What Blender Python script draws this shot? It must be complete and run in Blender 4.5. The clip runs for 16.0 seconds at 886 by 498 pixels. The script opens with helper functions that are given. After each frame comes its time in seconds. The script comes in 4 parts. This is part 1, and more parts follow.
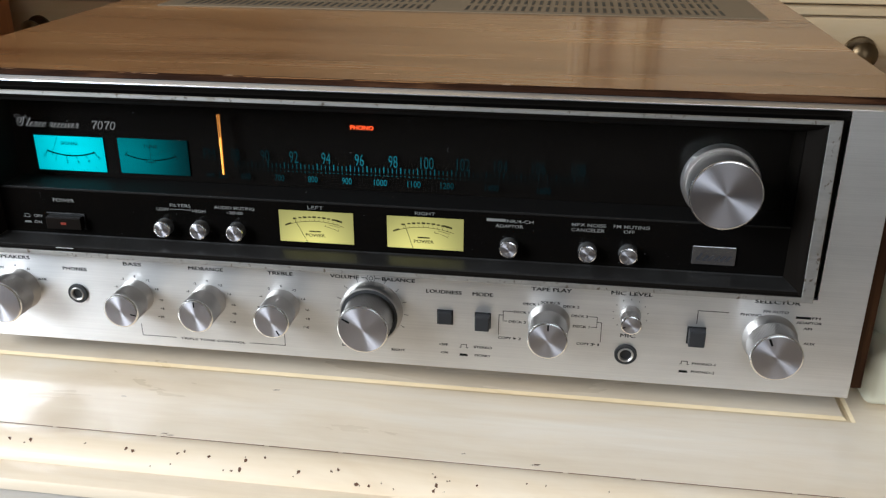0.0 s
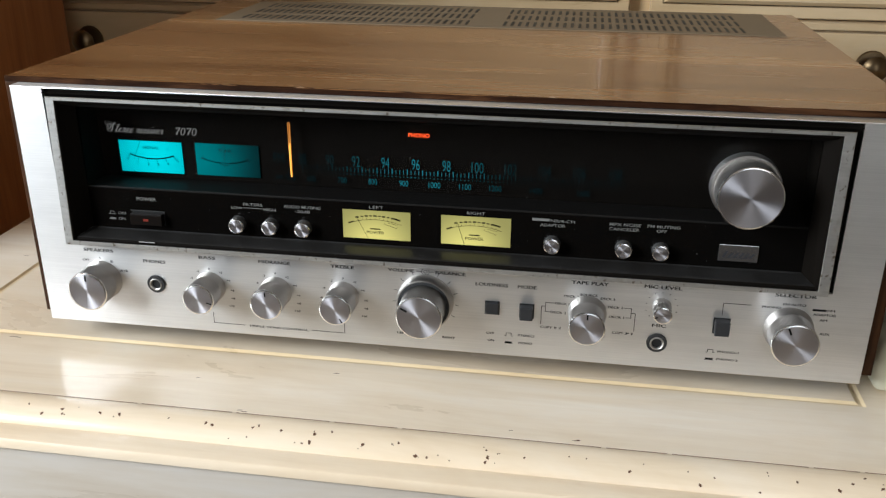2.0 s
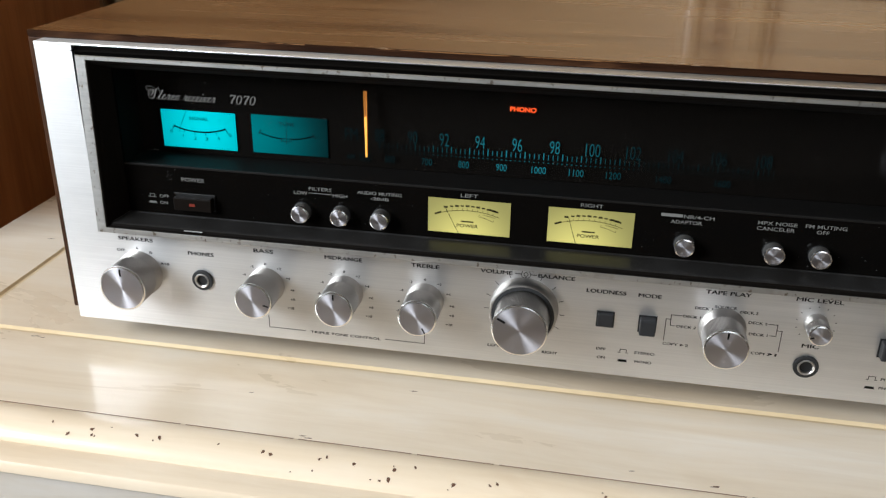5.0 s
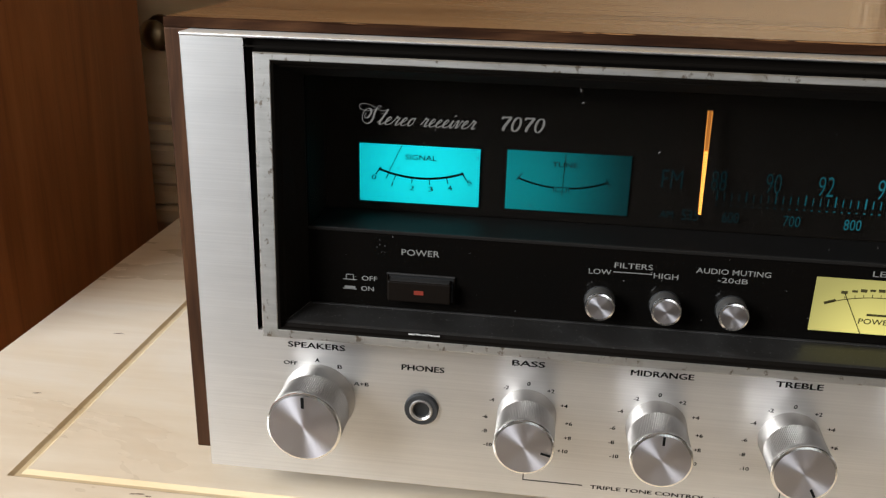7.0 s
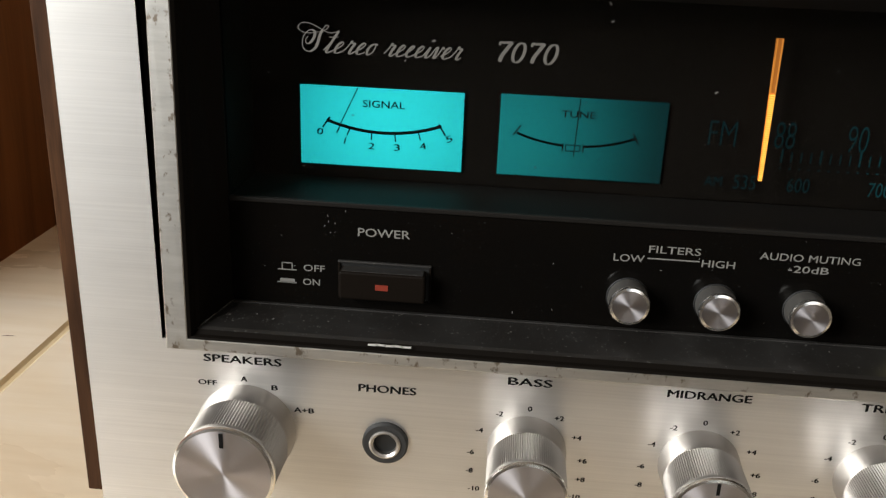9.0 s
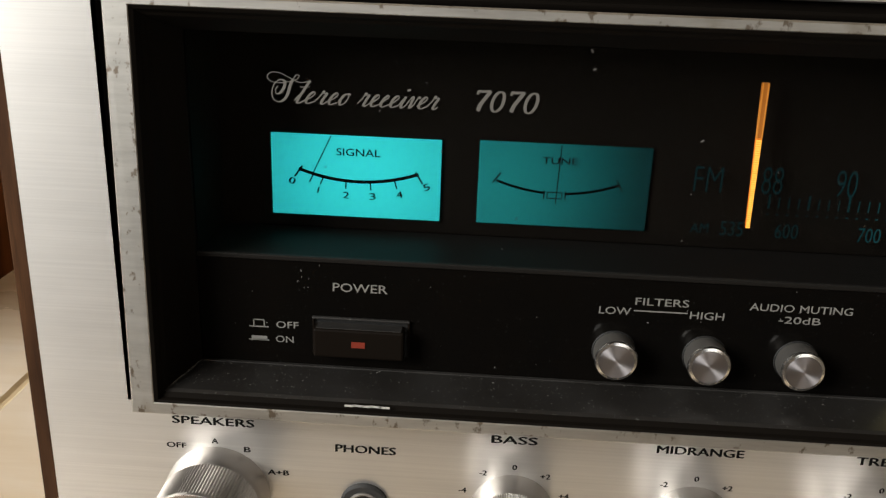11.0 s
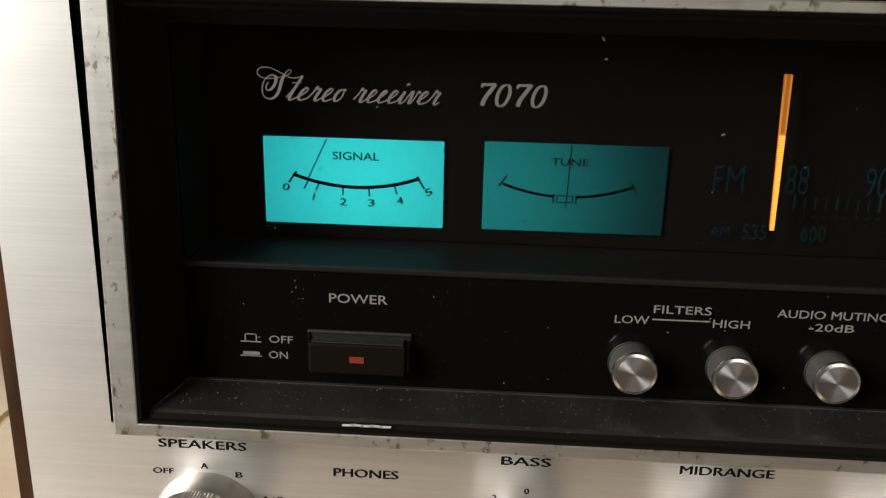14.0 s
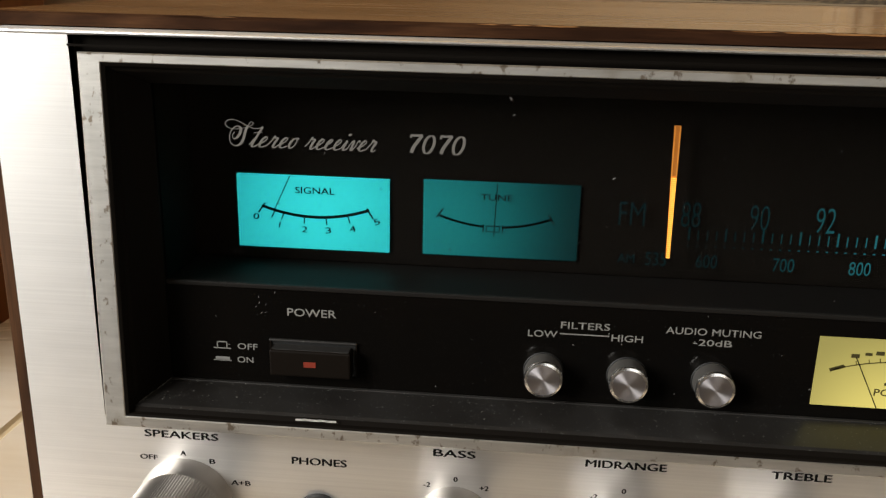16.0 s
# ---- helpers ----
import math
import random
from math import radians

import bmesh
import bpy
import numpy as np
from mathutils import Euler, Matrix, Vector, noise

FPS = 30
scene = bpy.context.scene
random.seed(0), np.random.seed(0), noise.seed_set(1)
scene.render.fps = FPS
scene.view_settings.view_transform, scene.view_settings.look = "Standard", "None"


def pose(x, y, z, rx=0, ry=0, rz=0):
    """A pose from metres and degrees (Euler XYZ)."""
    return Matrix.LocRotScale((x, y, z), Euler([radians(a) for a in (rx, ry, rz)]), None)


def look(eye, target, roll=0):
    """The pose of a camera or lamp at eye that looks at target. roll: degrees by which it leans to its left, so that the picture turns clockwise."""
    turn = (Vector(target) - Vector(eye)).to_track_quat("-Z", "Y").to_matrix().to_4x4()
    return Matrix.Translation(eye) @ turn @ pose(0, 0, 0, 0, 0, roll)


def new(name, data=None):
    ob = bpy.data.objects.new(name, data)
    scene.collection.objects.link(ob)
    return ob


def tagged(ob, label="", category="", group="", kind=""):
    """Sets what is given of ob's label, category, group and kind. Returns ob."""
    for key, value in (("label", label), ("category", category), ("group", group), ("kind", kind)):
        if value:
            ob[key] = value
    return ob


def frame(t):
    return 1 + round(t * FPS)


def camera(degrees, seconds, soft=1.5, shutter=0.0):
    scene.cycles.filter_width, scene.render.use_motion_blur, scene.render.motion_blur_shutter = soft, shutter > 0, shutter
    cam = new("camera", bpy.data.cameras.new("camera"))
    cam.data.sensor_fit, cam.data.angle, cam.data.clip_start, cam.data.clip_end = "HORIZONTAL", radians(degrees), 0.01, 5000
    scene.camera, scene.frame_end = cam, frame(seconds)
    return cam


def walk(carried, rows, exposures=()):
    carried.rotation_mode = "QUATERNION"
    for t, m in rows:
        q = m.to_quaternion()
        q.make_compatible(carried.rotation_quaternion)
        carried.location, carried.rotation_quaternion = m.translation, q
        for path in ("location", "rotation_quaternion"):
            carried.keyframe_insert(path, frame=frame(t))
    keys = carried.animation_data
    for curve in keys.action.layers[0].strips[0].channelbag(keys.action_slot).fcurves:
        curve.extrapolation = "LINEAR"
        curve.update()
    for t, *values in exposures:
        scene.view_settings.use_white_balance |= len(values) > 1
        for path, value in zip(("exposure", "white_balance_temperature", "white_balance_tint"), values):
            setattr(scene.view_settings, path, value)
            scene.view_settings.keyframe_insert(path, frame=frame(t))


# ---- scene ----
cam = camera(52.807, 16.0, 1.3)
PATH = [
    (0, (0.34084, -0.41447, 0.26506), (0.07737, 1.40406, -0.52458), 0.095),
    (0.5, (0.33409, -0.43025, 0.27218), (-0.02296, 1.36069, -0.54332), -1.354),
    (1, (0.32731, -0.45762, 0.28076), (0.01914, 1.36780, -0.47611), -0.083),
    (1.5, (0.32498, -0.46360, 0.28027), (0.05546, 1.36562, -0.48217), 0.496),
    (2, (0.32470, -0.46334, 0.27895), (0.04228, 1.35745, -0.49885), 0.329),
    (2.5, (0.32236, -0.45872, 0.27581), (0.04897, 1.35620, -0.51874), 0.838),
    (3, (0.32372, -0.45890, 0.27160), (0.06945, 1.36578, -0.50679), 0.657),
    (3.2, (0.32451, -0.45634, 0.27460), (0.07582, 1.36090, -0.52275), 0.496),
    (5.3, (0.24050, -0.37968, 0.24074), (-0.08702, 1.41318, -0.58290), 0.982),
    (5.5, (0.20825, -0.37470, 0.22518), (-0.06288, 1.45201, -0.54268), 2.138),
    (6, (0.17561, -0.33560, 0.21273), (-0.12267, 1.50794, -0.50308), 0.659),
    (6.5, (0.14018, -0.29382, 0.21120), (-0.14436, 1.54991, -0.50970), 0.467),
    (7, (0.11383, -0.25728, 0.19777), (-0.12427, 1.60438, -0.49327), 1.431),
    (7.5, (0.10907, -0.22434, 0.19022), (-0.09927, 1.63561, -0.51490), 1.067),
    (8, (0.09901, -0.20364, 0.18185), (-0.05793, 1.66402, -0.51615), 2.368),
    (8.5, (0.10007, -0.19334, 0.17381), (-0.03441, 1.66243, -0.55969), 2.874),
    (9, (0.10112, -0.18810, 0.16986), (-0.03494, 1.67443, -0.54601), 2.412),
    (9.5, (0.10586, -0.18353, 0.17723), (-0.03507, 1.67233, -0.55484), 1.685),
    (10, (0.10223, -0.18262, 0.17793), (0.00610, 1.68793, -0.52337), 2.498),
    (10.2, (0.10183, -0.18302, 0.17802), (0.00616, 1.68389, -0.53296), 2.440),
    (12.3, (0.09715, -0.16666, 0.16598), (0.00789, 1.73715, -0.44028), 1.305),
    (12.5, (0.09951, -0.16704, 0.16572), (-0.00852, 1.73474, -0.44385), 1.306),
    (13, (0.09763, -0.16702, 0.16699), (-0.00419, 1.73394, -0.44620), 1.442),
    (13.5, (0.10082, -0.16745, 0.16509), (-0.01343, 1.73713, -0.43452), 1.242),
    (14, (0.10021, -0.16747, 0.16509), (-0.00642, 1.73530, -0.44161), 1.324),
    (14.5, (0.10145, -0.16829, 0.16561), (-0.01362, 1.73586, -0.43520), 1.293),
    (15, (0.10407, -0.16831, 0.16846), (-0.01169, 1.73336, -0.44004), 1.279),
    (15.5, (0.10717, -0.17254, 0.16524), (-0.01258, 1.73431, -0.42602), 1.403),
    (16, (0.12309, -0.19575, 0.17929), (-0.04780, 1.70633, -0.41475), 1.296),
]
walk(cam, [(t, look(eye, target, roll)) for t, eye, target, roll in PATH], [(0.0, 0.08, 6000, 10), (3.0, -0.02, 6300, 10), (5.5, 0.0, 6200, 11), (7.0, 0.08, 6500, 12), (9.0, -0.06, 7050, 12), (12.5, -0.18, 7350, 13), (15.5, -0.18, 7350, 13), (16.0, -0.08, 7300, 13)])

import itertools

# ---- light ----
world = bpy.data.worlds.new("world")
scene.world = world
world.use_nodes = True
wn = world.node_tree.nodes
wbg = wn["Background"]
sky = wn.new("ShaderNodeTexSky")
sky.sky_type, sky.sun_disc = "NISHITA", False
sky.sun_elevation, sky.sun_rotation = radians(40), radians(215)
world.node_tree.links.new(sky.outputs[0], wbg.inputs[0])
wbg.inputs[1].default_value = 0.1


def area(name, eye, target, sx, sy, watts, colour):
    d = bpy.data.lights.new(name, "AREA")
    d.shape, d.size, d.size_y, d.energy, d.color = "RECTANGLE", sx, sy, watts, colour
    o = new(name, d)
    o.matrix_world = look(eye, target)
    return o


# daylight from the window at the left, out of view
area("unseen_light", (-1.45, -1.22, 0.92), (0.15, 0.0, 0.08), 0.9, 1.05, 84, (0.9, 0.96, 1.0))
# weak warm fill from the front right, added without a known source
area("unseen_light", (1.0, -2.45, 0.95), (0.25, 0.0, 0.1), 1.2, 1.1, 6, (1.0, 0.96, 0.9))

# ---- materials ----
MM = 0.001


class Mat:
    """A node material in the making."""

    def __init__(self, name, colour=(0.5, 0.5, 0.5), rough=0.5, metal=0.0, spec=0.5, coat=0.0):
        self.m = bpy.data.materials.new(name)
        self.m.use_nodes = True
        self.t = self.m.node_tree
        self.b = self.t.nodes["Principled BSDF"]
        self.set("Base Color", (*colour, 1))
        self.set("Roughness", rough)
        self.set("Metallic", metal)
        self.set("Specular IOR Level", spec)
        self.set("Coat Weight", coat)

    def set(self, socket, value):
        self.b.inputs[socket].default_value = value

    def node(self, kind, **props):
        n = self.t.nodes.new("ShaderNode" + kind)
        for k, v in props.items():
            if k in n.inputs:
                n.inputs[k].default_value = v
        return n

    def link(self, a, b):
        self.t.links.new(a, b)

    def coords(self, scale=(1, 1, 1), which="Object", rot=(0, 0, 0)):
        c = self.node("TexCoord")
        m = self.node("Mapping")
        m.inputs["Scale"].default_value = scale
        m.inputs["Rotation"].default_value = rot
        self.link(c.outputs[which], m.inputs[0])
        return m.outputs[0]

    def noise(self, vec, scale=5, detail=4, rough=0.55, dist=0.0):
        n = self.node("TexNoise", Scale=scale, Detail=detail, Roughness=rough, Distortion=dist)
        self.link(vec, n.inputs["Vector"])
        return n.outputs["Fac"]

    def ramp(self, fac, stops):
        r = self.node("ValToRGB")
        e = r.color_ramp.elements
        e[0].position, e[0].color = stops[0][0], (*stops[0][1], 1)
        e[1].position, e[1].color = stops[-1][0], (*stops[-1][1], 1)
        for p, c in stops[1:-1]:
            x = e.new(p)
            x.color = (*c, 1)
        self.link(fac, r.inputs[0])
        return r.outputs[0]

    def mix(self, fac, a, b, mode="MIX"):
        n = self.node("MixRGB")
        n.blend_type = mode
        for s, v in zip(n.inputs, (fac, a, b)):
            if isinstance(v, (int, float)):
                s.default_value = v
            elif isinstance(v, tuple):
                s.default_value = (*v, 1)
            else:
                self.link(v, s)
        return n.outputs[0]

    def colour(self, out):
        self.link(out, self.b.inputs["Base Color"])

    def roughness(self, fac, lo, hi):
        n = self.node("MapRange")
        n.inputs["To Min"].default_value, n.inputs["To Max"].default_value = lo, hi
        self.link(fac, n.inputs["Value"])
        self.link(n.outputs[0], self.b.inputs["Roughness"])

    def bump(self, fac, strength=0.3, dist=0.0005):
        n = self.node("Bump", Strength=strength, Distance=dist)
        self.link(fac, n.inputs["Height"])
        self.link(n.outputs[0], self.b.inputs["Normal"])


def emit(name, colour, strength, body=(0.02, 0.02, 0.02)):
    a = Mat(name, body, 0.5)
    a.set("Emission Color", (*colour, 1))
    a.set("Emission Strength", strength)
    return a


def grey3(v):
    return (v, v, v)


def wood_mat(name, stops, along="X", scale=1.0, rough=(0.25, 0.4), coat=0.0, figure=1.0, spec=0.4, pore=0.45):
    """Wood with grain running along one axis: long streaks, fine pores, broad figure."""
    w = Mat(name, stops[1][1], 0.35, coat=coat, spec=spec)
    s = {"X": (0.9, 8, 8), "Y": (8, 0.9, 8), "Z": (8, 8, 0.9)}[along]
    v = w.coords(tuple(a * scale for a in s))
    broad = w.noise(v, 1.6, 6, 0.6, 1.6 * figure)
    fine = w.noise(w.coords(tuple(a * scale * (14 if a > 5 else 4) for a in s)), 3.0, 5, 0.7)
    col = w.ramp(broad, stops)
    pores = w.ramp(fine, [(0.36, grey3(0.62)), (0.5, grey3(1.0))])
    w.colour(w.mix(pore, col, pores, "MULTIPLY"))
    w.roughness(fine, *rough)
    w.bump(fine, 0.12, 0.0002)
    return w.m


WALNUT = wood_mat("walnut veneer", [(0.26, (0.085, 0.034, 0.012)), (0.44, (0.205, 0.094, 0.034)), (0.55, (0.265, 0.13, 0.05)), (0.74, (0.37, 0.195, 0.08))], "X", 0.5, (0.2, 0.32), 0.14, 1.7, pore=0.4)
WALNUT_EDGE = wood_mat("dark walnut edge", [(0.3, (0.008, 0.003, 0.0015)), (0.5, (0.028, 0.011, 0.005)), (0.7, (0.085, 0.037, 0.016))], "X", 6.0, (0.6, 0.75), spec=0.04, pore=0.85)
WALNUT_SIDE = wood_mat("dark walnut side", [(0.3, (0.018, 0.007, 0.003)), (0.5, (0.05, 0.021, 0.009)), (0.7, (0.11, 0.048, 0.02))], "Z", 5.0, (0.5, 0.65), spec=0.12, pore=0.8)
MAHOGANY = wood_mat("red mahogany veneer", [(0.25, (0.23, 0.075, 0.022)), (0.5, (0.33, 0.117, 0.036)), (0.75, (0.43, 0.165, 0.055))], "Z", 0.5, (0.3, 0.45), 0.1, 3.4)


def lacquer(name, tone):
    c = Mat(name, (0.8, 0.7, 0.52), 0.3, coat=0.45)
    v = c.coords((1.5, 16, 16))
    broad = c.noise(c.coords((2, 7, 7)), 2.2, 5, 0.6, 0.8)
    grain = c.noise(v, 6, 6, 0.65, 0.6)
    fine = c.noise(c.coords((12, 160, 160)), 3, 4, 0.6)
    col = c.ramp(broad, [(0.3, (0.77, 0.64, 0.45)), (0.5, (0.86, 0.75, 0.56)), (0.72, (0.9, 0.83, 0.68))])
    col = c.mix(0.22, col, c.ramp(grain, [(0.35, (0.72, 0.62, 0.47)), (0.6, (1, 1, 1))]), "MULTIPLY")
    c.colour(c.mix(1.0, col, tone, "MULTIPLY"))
    c.set("Coat Roughness", 0.05)
    c.roughness(broad, 0.22, 0.36)
    c.bump(fine, 0.06, 0.0002)
    return c.m


CREAM = lacquer("cream lacquered wood", (1.0, 0.962, 0.98))
CREAM_NOSE = lacquer("peach cream lacquer", (1.0, 0.93, 0.9))
CREAM_GLAZE = lacquer("tan glazed lacquer", (0.94, 0.85, 0.71))
# cream greyed and cooled: the frieze's shade is put into its colour
CREAM_UNDER_SHADE = lacquer("shaded cream lacquer", (0.72, 0.73, 0.82))
# tan tone of the wall cabinet, darkened to include the shade at the back
CREAM_BACK_SHADE = lacquer("shaded tan lacquer", (0.66, 0.55, 0.42))


def brushed(name, base, rough, aniso, streak=(9, 400, 1500), tone=0.13, pits=False):
    """Aluminium brushed along x."""
    a = Mat(name, base, rough, 1.0)
    n = a.noise(a.coords(streak), 1.0, 6, 0.7)
    n2 = a.noise(a.coords((9, 9, 30)), 1.5, 4, 0.6)
    lo = tuple(v * (1 - tone) for v in base)
    hi = tuple(min(1, v * (1 + tone)) for v in base)
    a.colour(a.mix(0.5, a.ramp(n, [(0.3, lo), (0.7, hi)]), a.ramp(n2, [(0.3, lo), (0.7, hi)])))
    a.roughness(n, rough * 0.92, rough * 1.08)
    a.bump(n, 0.03, 0.00003)
    if pits:
        q = a.noise(a.coords((420, 420, 300)), 1.0, 3, 0.6)
        old = a.b.inputs["Base Color"].links[0].from_socket
        a.colour(a.mix(a.ramp(q, [(0.60, grey3(0.0)), (0.68, grey3(1.0))]), old, (0.24, 0.2, 0.16)))
        q2 = a.noise(a.coords((60, 60, 26)), 1.0, 4, 0.6)
        old = a.b.inputs["Base Color"].links[0].from_socket
        a.colour(a.mix(a.ramp(q2, [(0.6, grey3(0.0)), (0.8, grey3(0.7))]), old, (0.3, 0.24, 0.16)))
    if aniso:
        a.set("Anisotropic", aniso)
        a.set("Anisotropic Rotation", 0.25)
        t = a.node("Tangent")
        t.direction_type = "UV_MAP"
        a.link(t.outputs[0], a.b.inputs["Tangent"])
    return a.m


ALU = brushed("brushed aluminium", (0.76, 0.745, 0.725), 0.42, 0.6)
ALU_TRIM = brushed("worn aluminium trim", (0.55, 0.535, 0.505), 0.46, 0.0, (60, 60, 500), 0.25, True)


def spun():
    a = Mat("spun aluminium", (0.5, 0.48, 0.5), 0.42, 1.0)
    a.set("Anisotropic", 0.85)
    a.set("Anisotropic Rotation", 0.25)
    t = a.node("Tangent")
    t.direction_type, t.axis = "RADIAL", "Y"
    a.link(t.outputs[0], a.b.inputs["Tangent"])
    return a.m


SPUN = spun()
ALU_BODY = Mat("turned aluminium", (0.45, 0.425, 0.4), 0.40, 1.0).m
ALU_LIP = Mat("polished panel edge", (0.92, 0.91, 0.9), 0.3, 1.0).m
CHROME = Mat("polished aluminium rim", (0.9, 0.89, 0.87), 0.22, 1.0).m


def black_dusty(name, rough, dust, spec=0.25):
    k = Mat(name, (0.012, 0.011, 0.011), rough, spec=spec)
    d = k.noise(k.coords((1500, 1500, 1500)), 1.0, 2, 0.5)
    d2 = k.noise(k.coords((40, 40, 40)), 1.0, 4, 0.6)
    spots = k.ramp(d, [(0.66, grey3(0.0)), (0.74, grey3(1.0))])
    film = k.ramp(d2, [(0.35, grey3(0.0)), (0.75, grey3(1.0))])
    base = k.mix(film, (0.0032 + dust * 0.05, 0.0026 + dust * 0.047, 0.0021 + dust * 0.044), (0.0022 + dust * 0.14, 0.002 + dust * 0.135, 0.0018 + dust * 0.13))
    s = min(0.01 + dust, 0.07)
    k.colour(k.mix(spots, base, (s, s, s * 0.95)))
    return k.m


BLACK = black_dusty("black gloss panel", 0.12, 0.004, 0.05)
BLACK_SHELF = black_dusty("dusty black bezel", 0.3, 0.12, 0.5)
BLACK_GLOSS = Mat("black satin sill", (0.009, 0.008, 0.007), 0.6, spec=0.1).m
DARK = Mat("dark inside", (0.004, 0.004, 0.004), 0.6).m
RUBBER = Mat("black rubber", (0.015, 0.015, 0.015), 0.7).m
SWITCH = Mat("grey black plastic switch", (0.022, 0.022, 0.023), 0.45, spec=0.3).m
INK = Mat("black ink", (0.005, 0.005, 0.005), 0.6, spec=0.1).m
WHITE_INK = Mat("grey white ink", (0.18, 0.175, 0.163), 0.6).m
BRONZE = Mat("aged bronze", (0.16, 0.11, 0.06), 0.35, 1.0).m
CREAM_PLASTIC = Mat("ivory plastic", (0.72, 0.70, 0.55), 0.35).m
VENT = Mat("bronze grey painted metal", (0.19, 0.145, 0.095), 0.6, spec=0.06).m
WALL = Mat("plain plaster", (0.3, 0.26, 0.21), 0.8).m
JOINT = Mat("dark glue line", (0.26, 0.15, 0.09), 0.8).m
HOLE = Mat("dark worm hole", (0.12, 0.052, 0.024), 0.8).m
CHIP = Mat("bare chipped wood", (0.36, 0.24, 0.15), 0.7).m
BLACK_BACK = Mat("black dial backing", (0.0052, 0.004, 0.003), 0.7, spec=0.04).m
FLOORM = wood_mat("floor boards", [(0.3, (0.05, 0.04, 0.033)), (0.5, (0.08, 0.065, 0.055)), (0.7, (0.11, 0.09, 0.075))], "Y", 0.3)


def pane_mat(name, tint, ior=1.5):
    g = Mat(name)
    g.t.nodes.remove(g.b)
    tr, gl, mx, fr = g.node("BsdfTransparent"), g.node("BsdfGlossy"), g.node("MixShader"), g.node("Fresnel")
    tr.inputs[0].default_value = (*tint, 1)
    gl.inputs["Roughness"].default_value = 0.02
    fr.inputs["IOR"].default_value = ior
    g.link(fr.outputs[0], mx.inputs[0])
    g.link(tr.outputs[0], mx.inputs[1])
    g.link(gl.outputs[0], mx.inputs[2])
    g.link(mx.outputs[0], g.t.nodes["Material Output"].inputs[0])
    return g.m


GLASS = pane_mat("tinted dial glass", (0.85, 0.86, 0.87), 1.27)


def lit_face(name, colour, strength, centre, fall, body, least=0.28):
    """A translucent meter face lit from behind by a small bulb at centre (x, z)."""
    a = emit(name, colour, strength, body)
    g = a.node("NewGeometry")
    d = a.node("VectorMath")
    d.operation = "DISTANCE"
    flat = a.node("VectorMath")
    flat.operation = "MULTIPLY"
    flat.inputs[1].default_value = (1, 0, 1)
    a.link(g.outputs["Position"], flat.inputs[0])
    a.link(flat.outputs[0], d.inputs[0])
    d.inputs[1].default_value = (centre[0] * MM, 0, centre[1] * MM)
    r = a.node("MapRange")
    r.interpolation_type = "SMOOTHSTEP"
    for k, v in (("From Min", 0.0), ("From Max", fall * MM), ("To Min", strength), ("To Max", strength * least)):
        r.inputs[k].default_value = v
    a.link(d.outputs["Value"], r.inputs["Value"])
    a.link(r.outputs[0], a.b.inputs["Emission Strength"])
    a.set("Specular IOR Level", 0.0)
    return a.m


SIGNAL_FACE = lit_face("signal meter face", (0.0, 0.62, 0.66), 1.6, (72, 120), 46, (0.003, 0.012, 0.013))
TUNE_FACE = lit_face("tune meter face", (0.0, 0.62, 0.66), 0.4, (96, 118), 46, (0.003, 0.012, 0.013), 0.06)
VU_FACE_L = lit_face("left power meter face", (0.9, 0.8, 0.22), 0.85, (212, 77), 30, (0.08, 0.08, 0.04), 0.34)
VU_FACE_R = lit_face("right power meter face", (0.9, 0.8, 0.22), 0.85, (266, 77), 31, (0.08, 0.08, 0.04), 0.32)
ORANGE = emit("lit orange pointer", (1.0, 0.25, 0.01), 1.2).m
ORANGE_DIM = emit("dim orange pointer", (1.0, 0.3, 0.03), 0.35, (0.25, 0.1, 0.02)).m
RED_SIGN = emit("lit red lettering", (1.0, 0.09, 0.01), 2.2).m
DIAL_INK = lit_face("lit dial lettering", (0.04, 0.5, 0.58), 0.52, (236, 121), 62, (0.002, 0.003, 0.004), 0.06)
ORANGE_RIB = emit("orange pointer ridge", (1.0, 0.45, 0.07), 2.8).m
ORANGE_EDGE = emit("amber stem edge", (1.0, 0.36, 0.05), 0.75, (0.25, 0.1, 0.02)).m
DUSTY_BROWN = black_dusty("dusty brown black plastic", 0.5, 0.22, 0.3)
BUTTON = Mat("brown black button", (0.006, 0.0042, 0.003), 0.5, spec=0.06).m
SCRIPT_INK = Mat("dim silver ink", (0.12, 0.113, 0.103), 0.6).m
METER_INK = Mat("brown black meter ink", (0.05, 0.042, 0.015), 0.6, spec=0.1).m
BADGE = Mat("satin silver badge", (0.6, 0.61, 0.63), 0.25, 1.0).m
ALU_SATIN = Mat("satin aluminium", (0.42, 0.4, 0.375), 0.38, 0.9).m
BADGE_INK = Mat("dark blue ink", (0.03, 0.03, 0.034), 0.4).m
CHIP_PALE = Mat("pale scuffed plastic", (0.45, 0.44, 0.42), 0.6).m
DUST_PALE = Mat("pale lint", (0.15, 0.145, 0.135), 0.9).m
DUST = Mat("pale dust", (0.13, 0.125, 0.12), 0.9).m
RED_LAMP = Mat("red plastic window", (0.2, 0.03, 0.018), 0.3).m

# ---- helpers for shapes ----


def finish(name, bm, mat, smooth=False):
    me = bpy.data.meshes.new(name)
    bmesh.ops.recalc_face_normals(bm, faces=bm.faces)
    bm.to_mesh(me)
    bm.free()
    me.materials.append(mat)
    if smooth:
        for p in me.polygons:
            p.use_smooth = True
        me.set_sharp_from_angle(angle=radians(35))
    return me


def part(name, bm, mat, parent, label="", smooth=False):
    o = new(name, finish(name, bm, mat, smooth))
    o.parent = parent
    if label:
        o["label"] = label
    return o


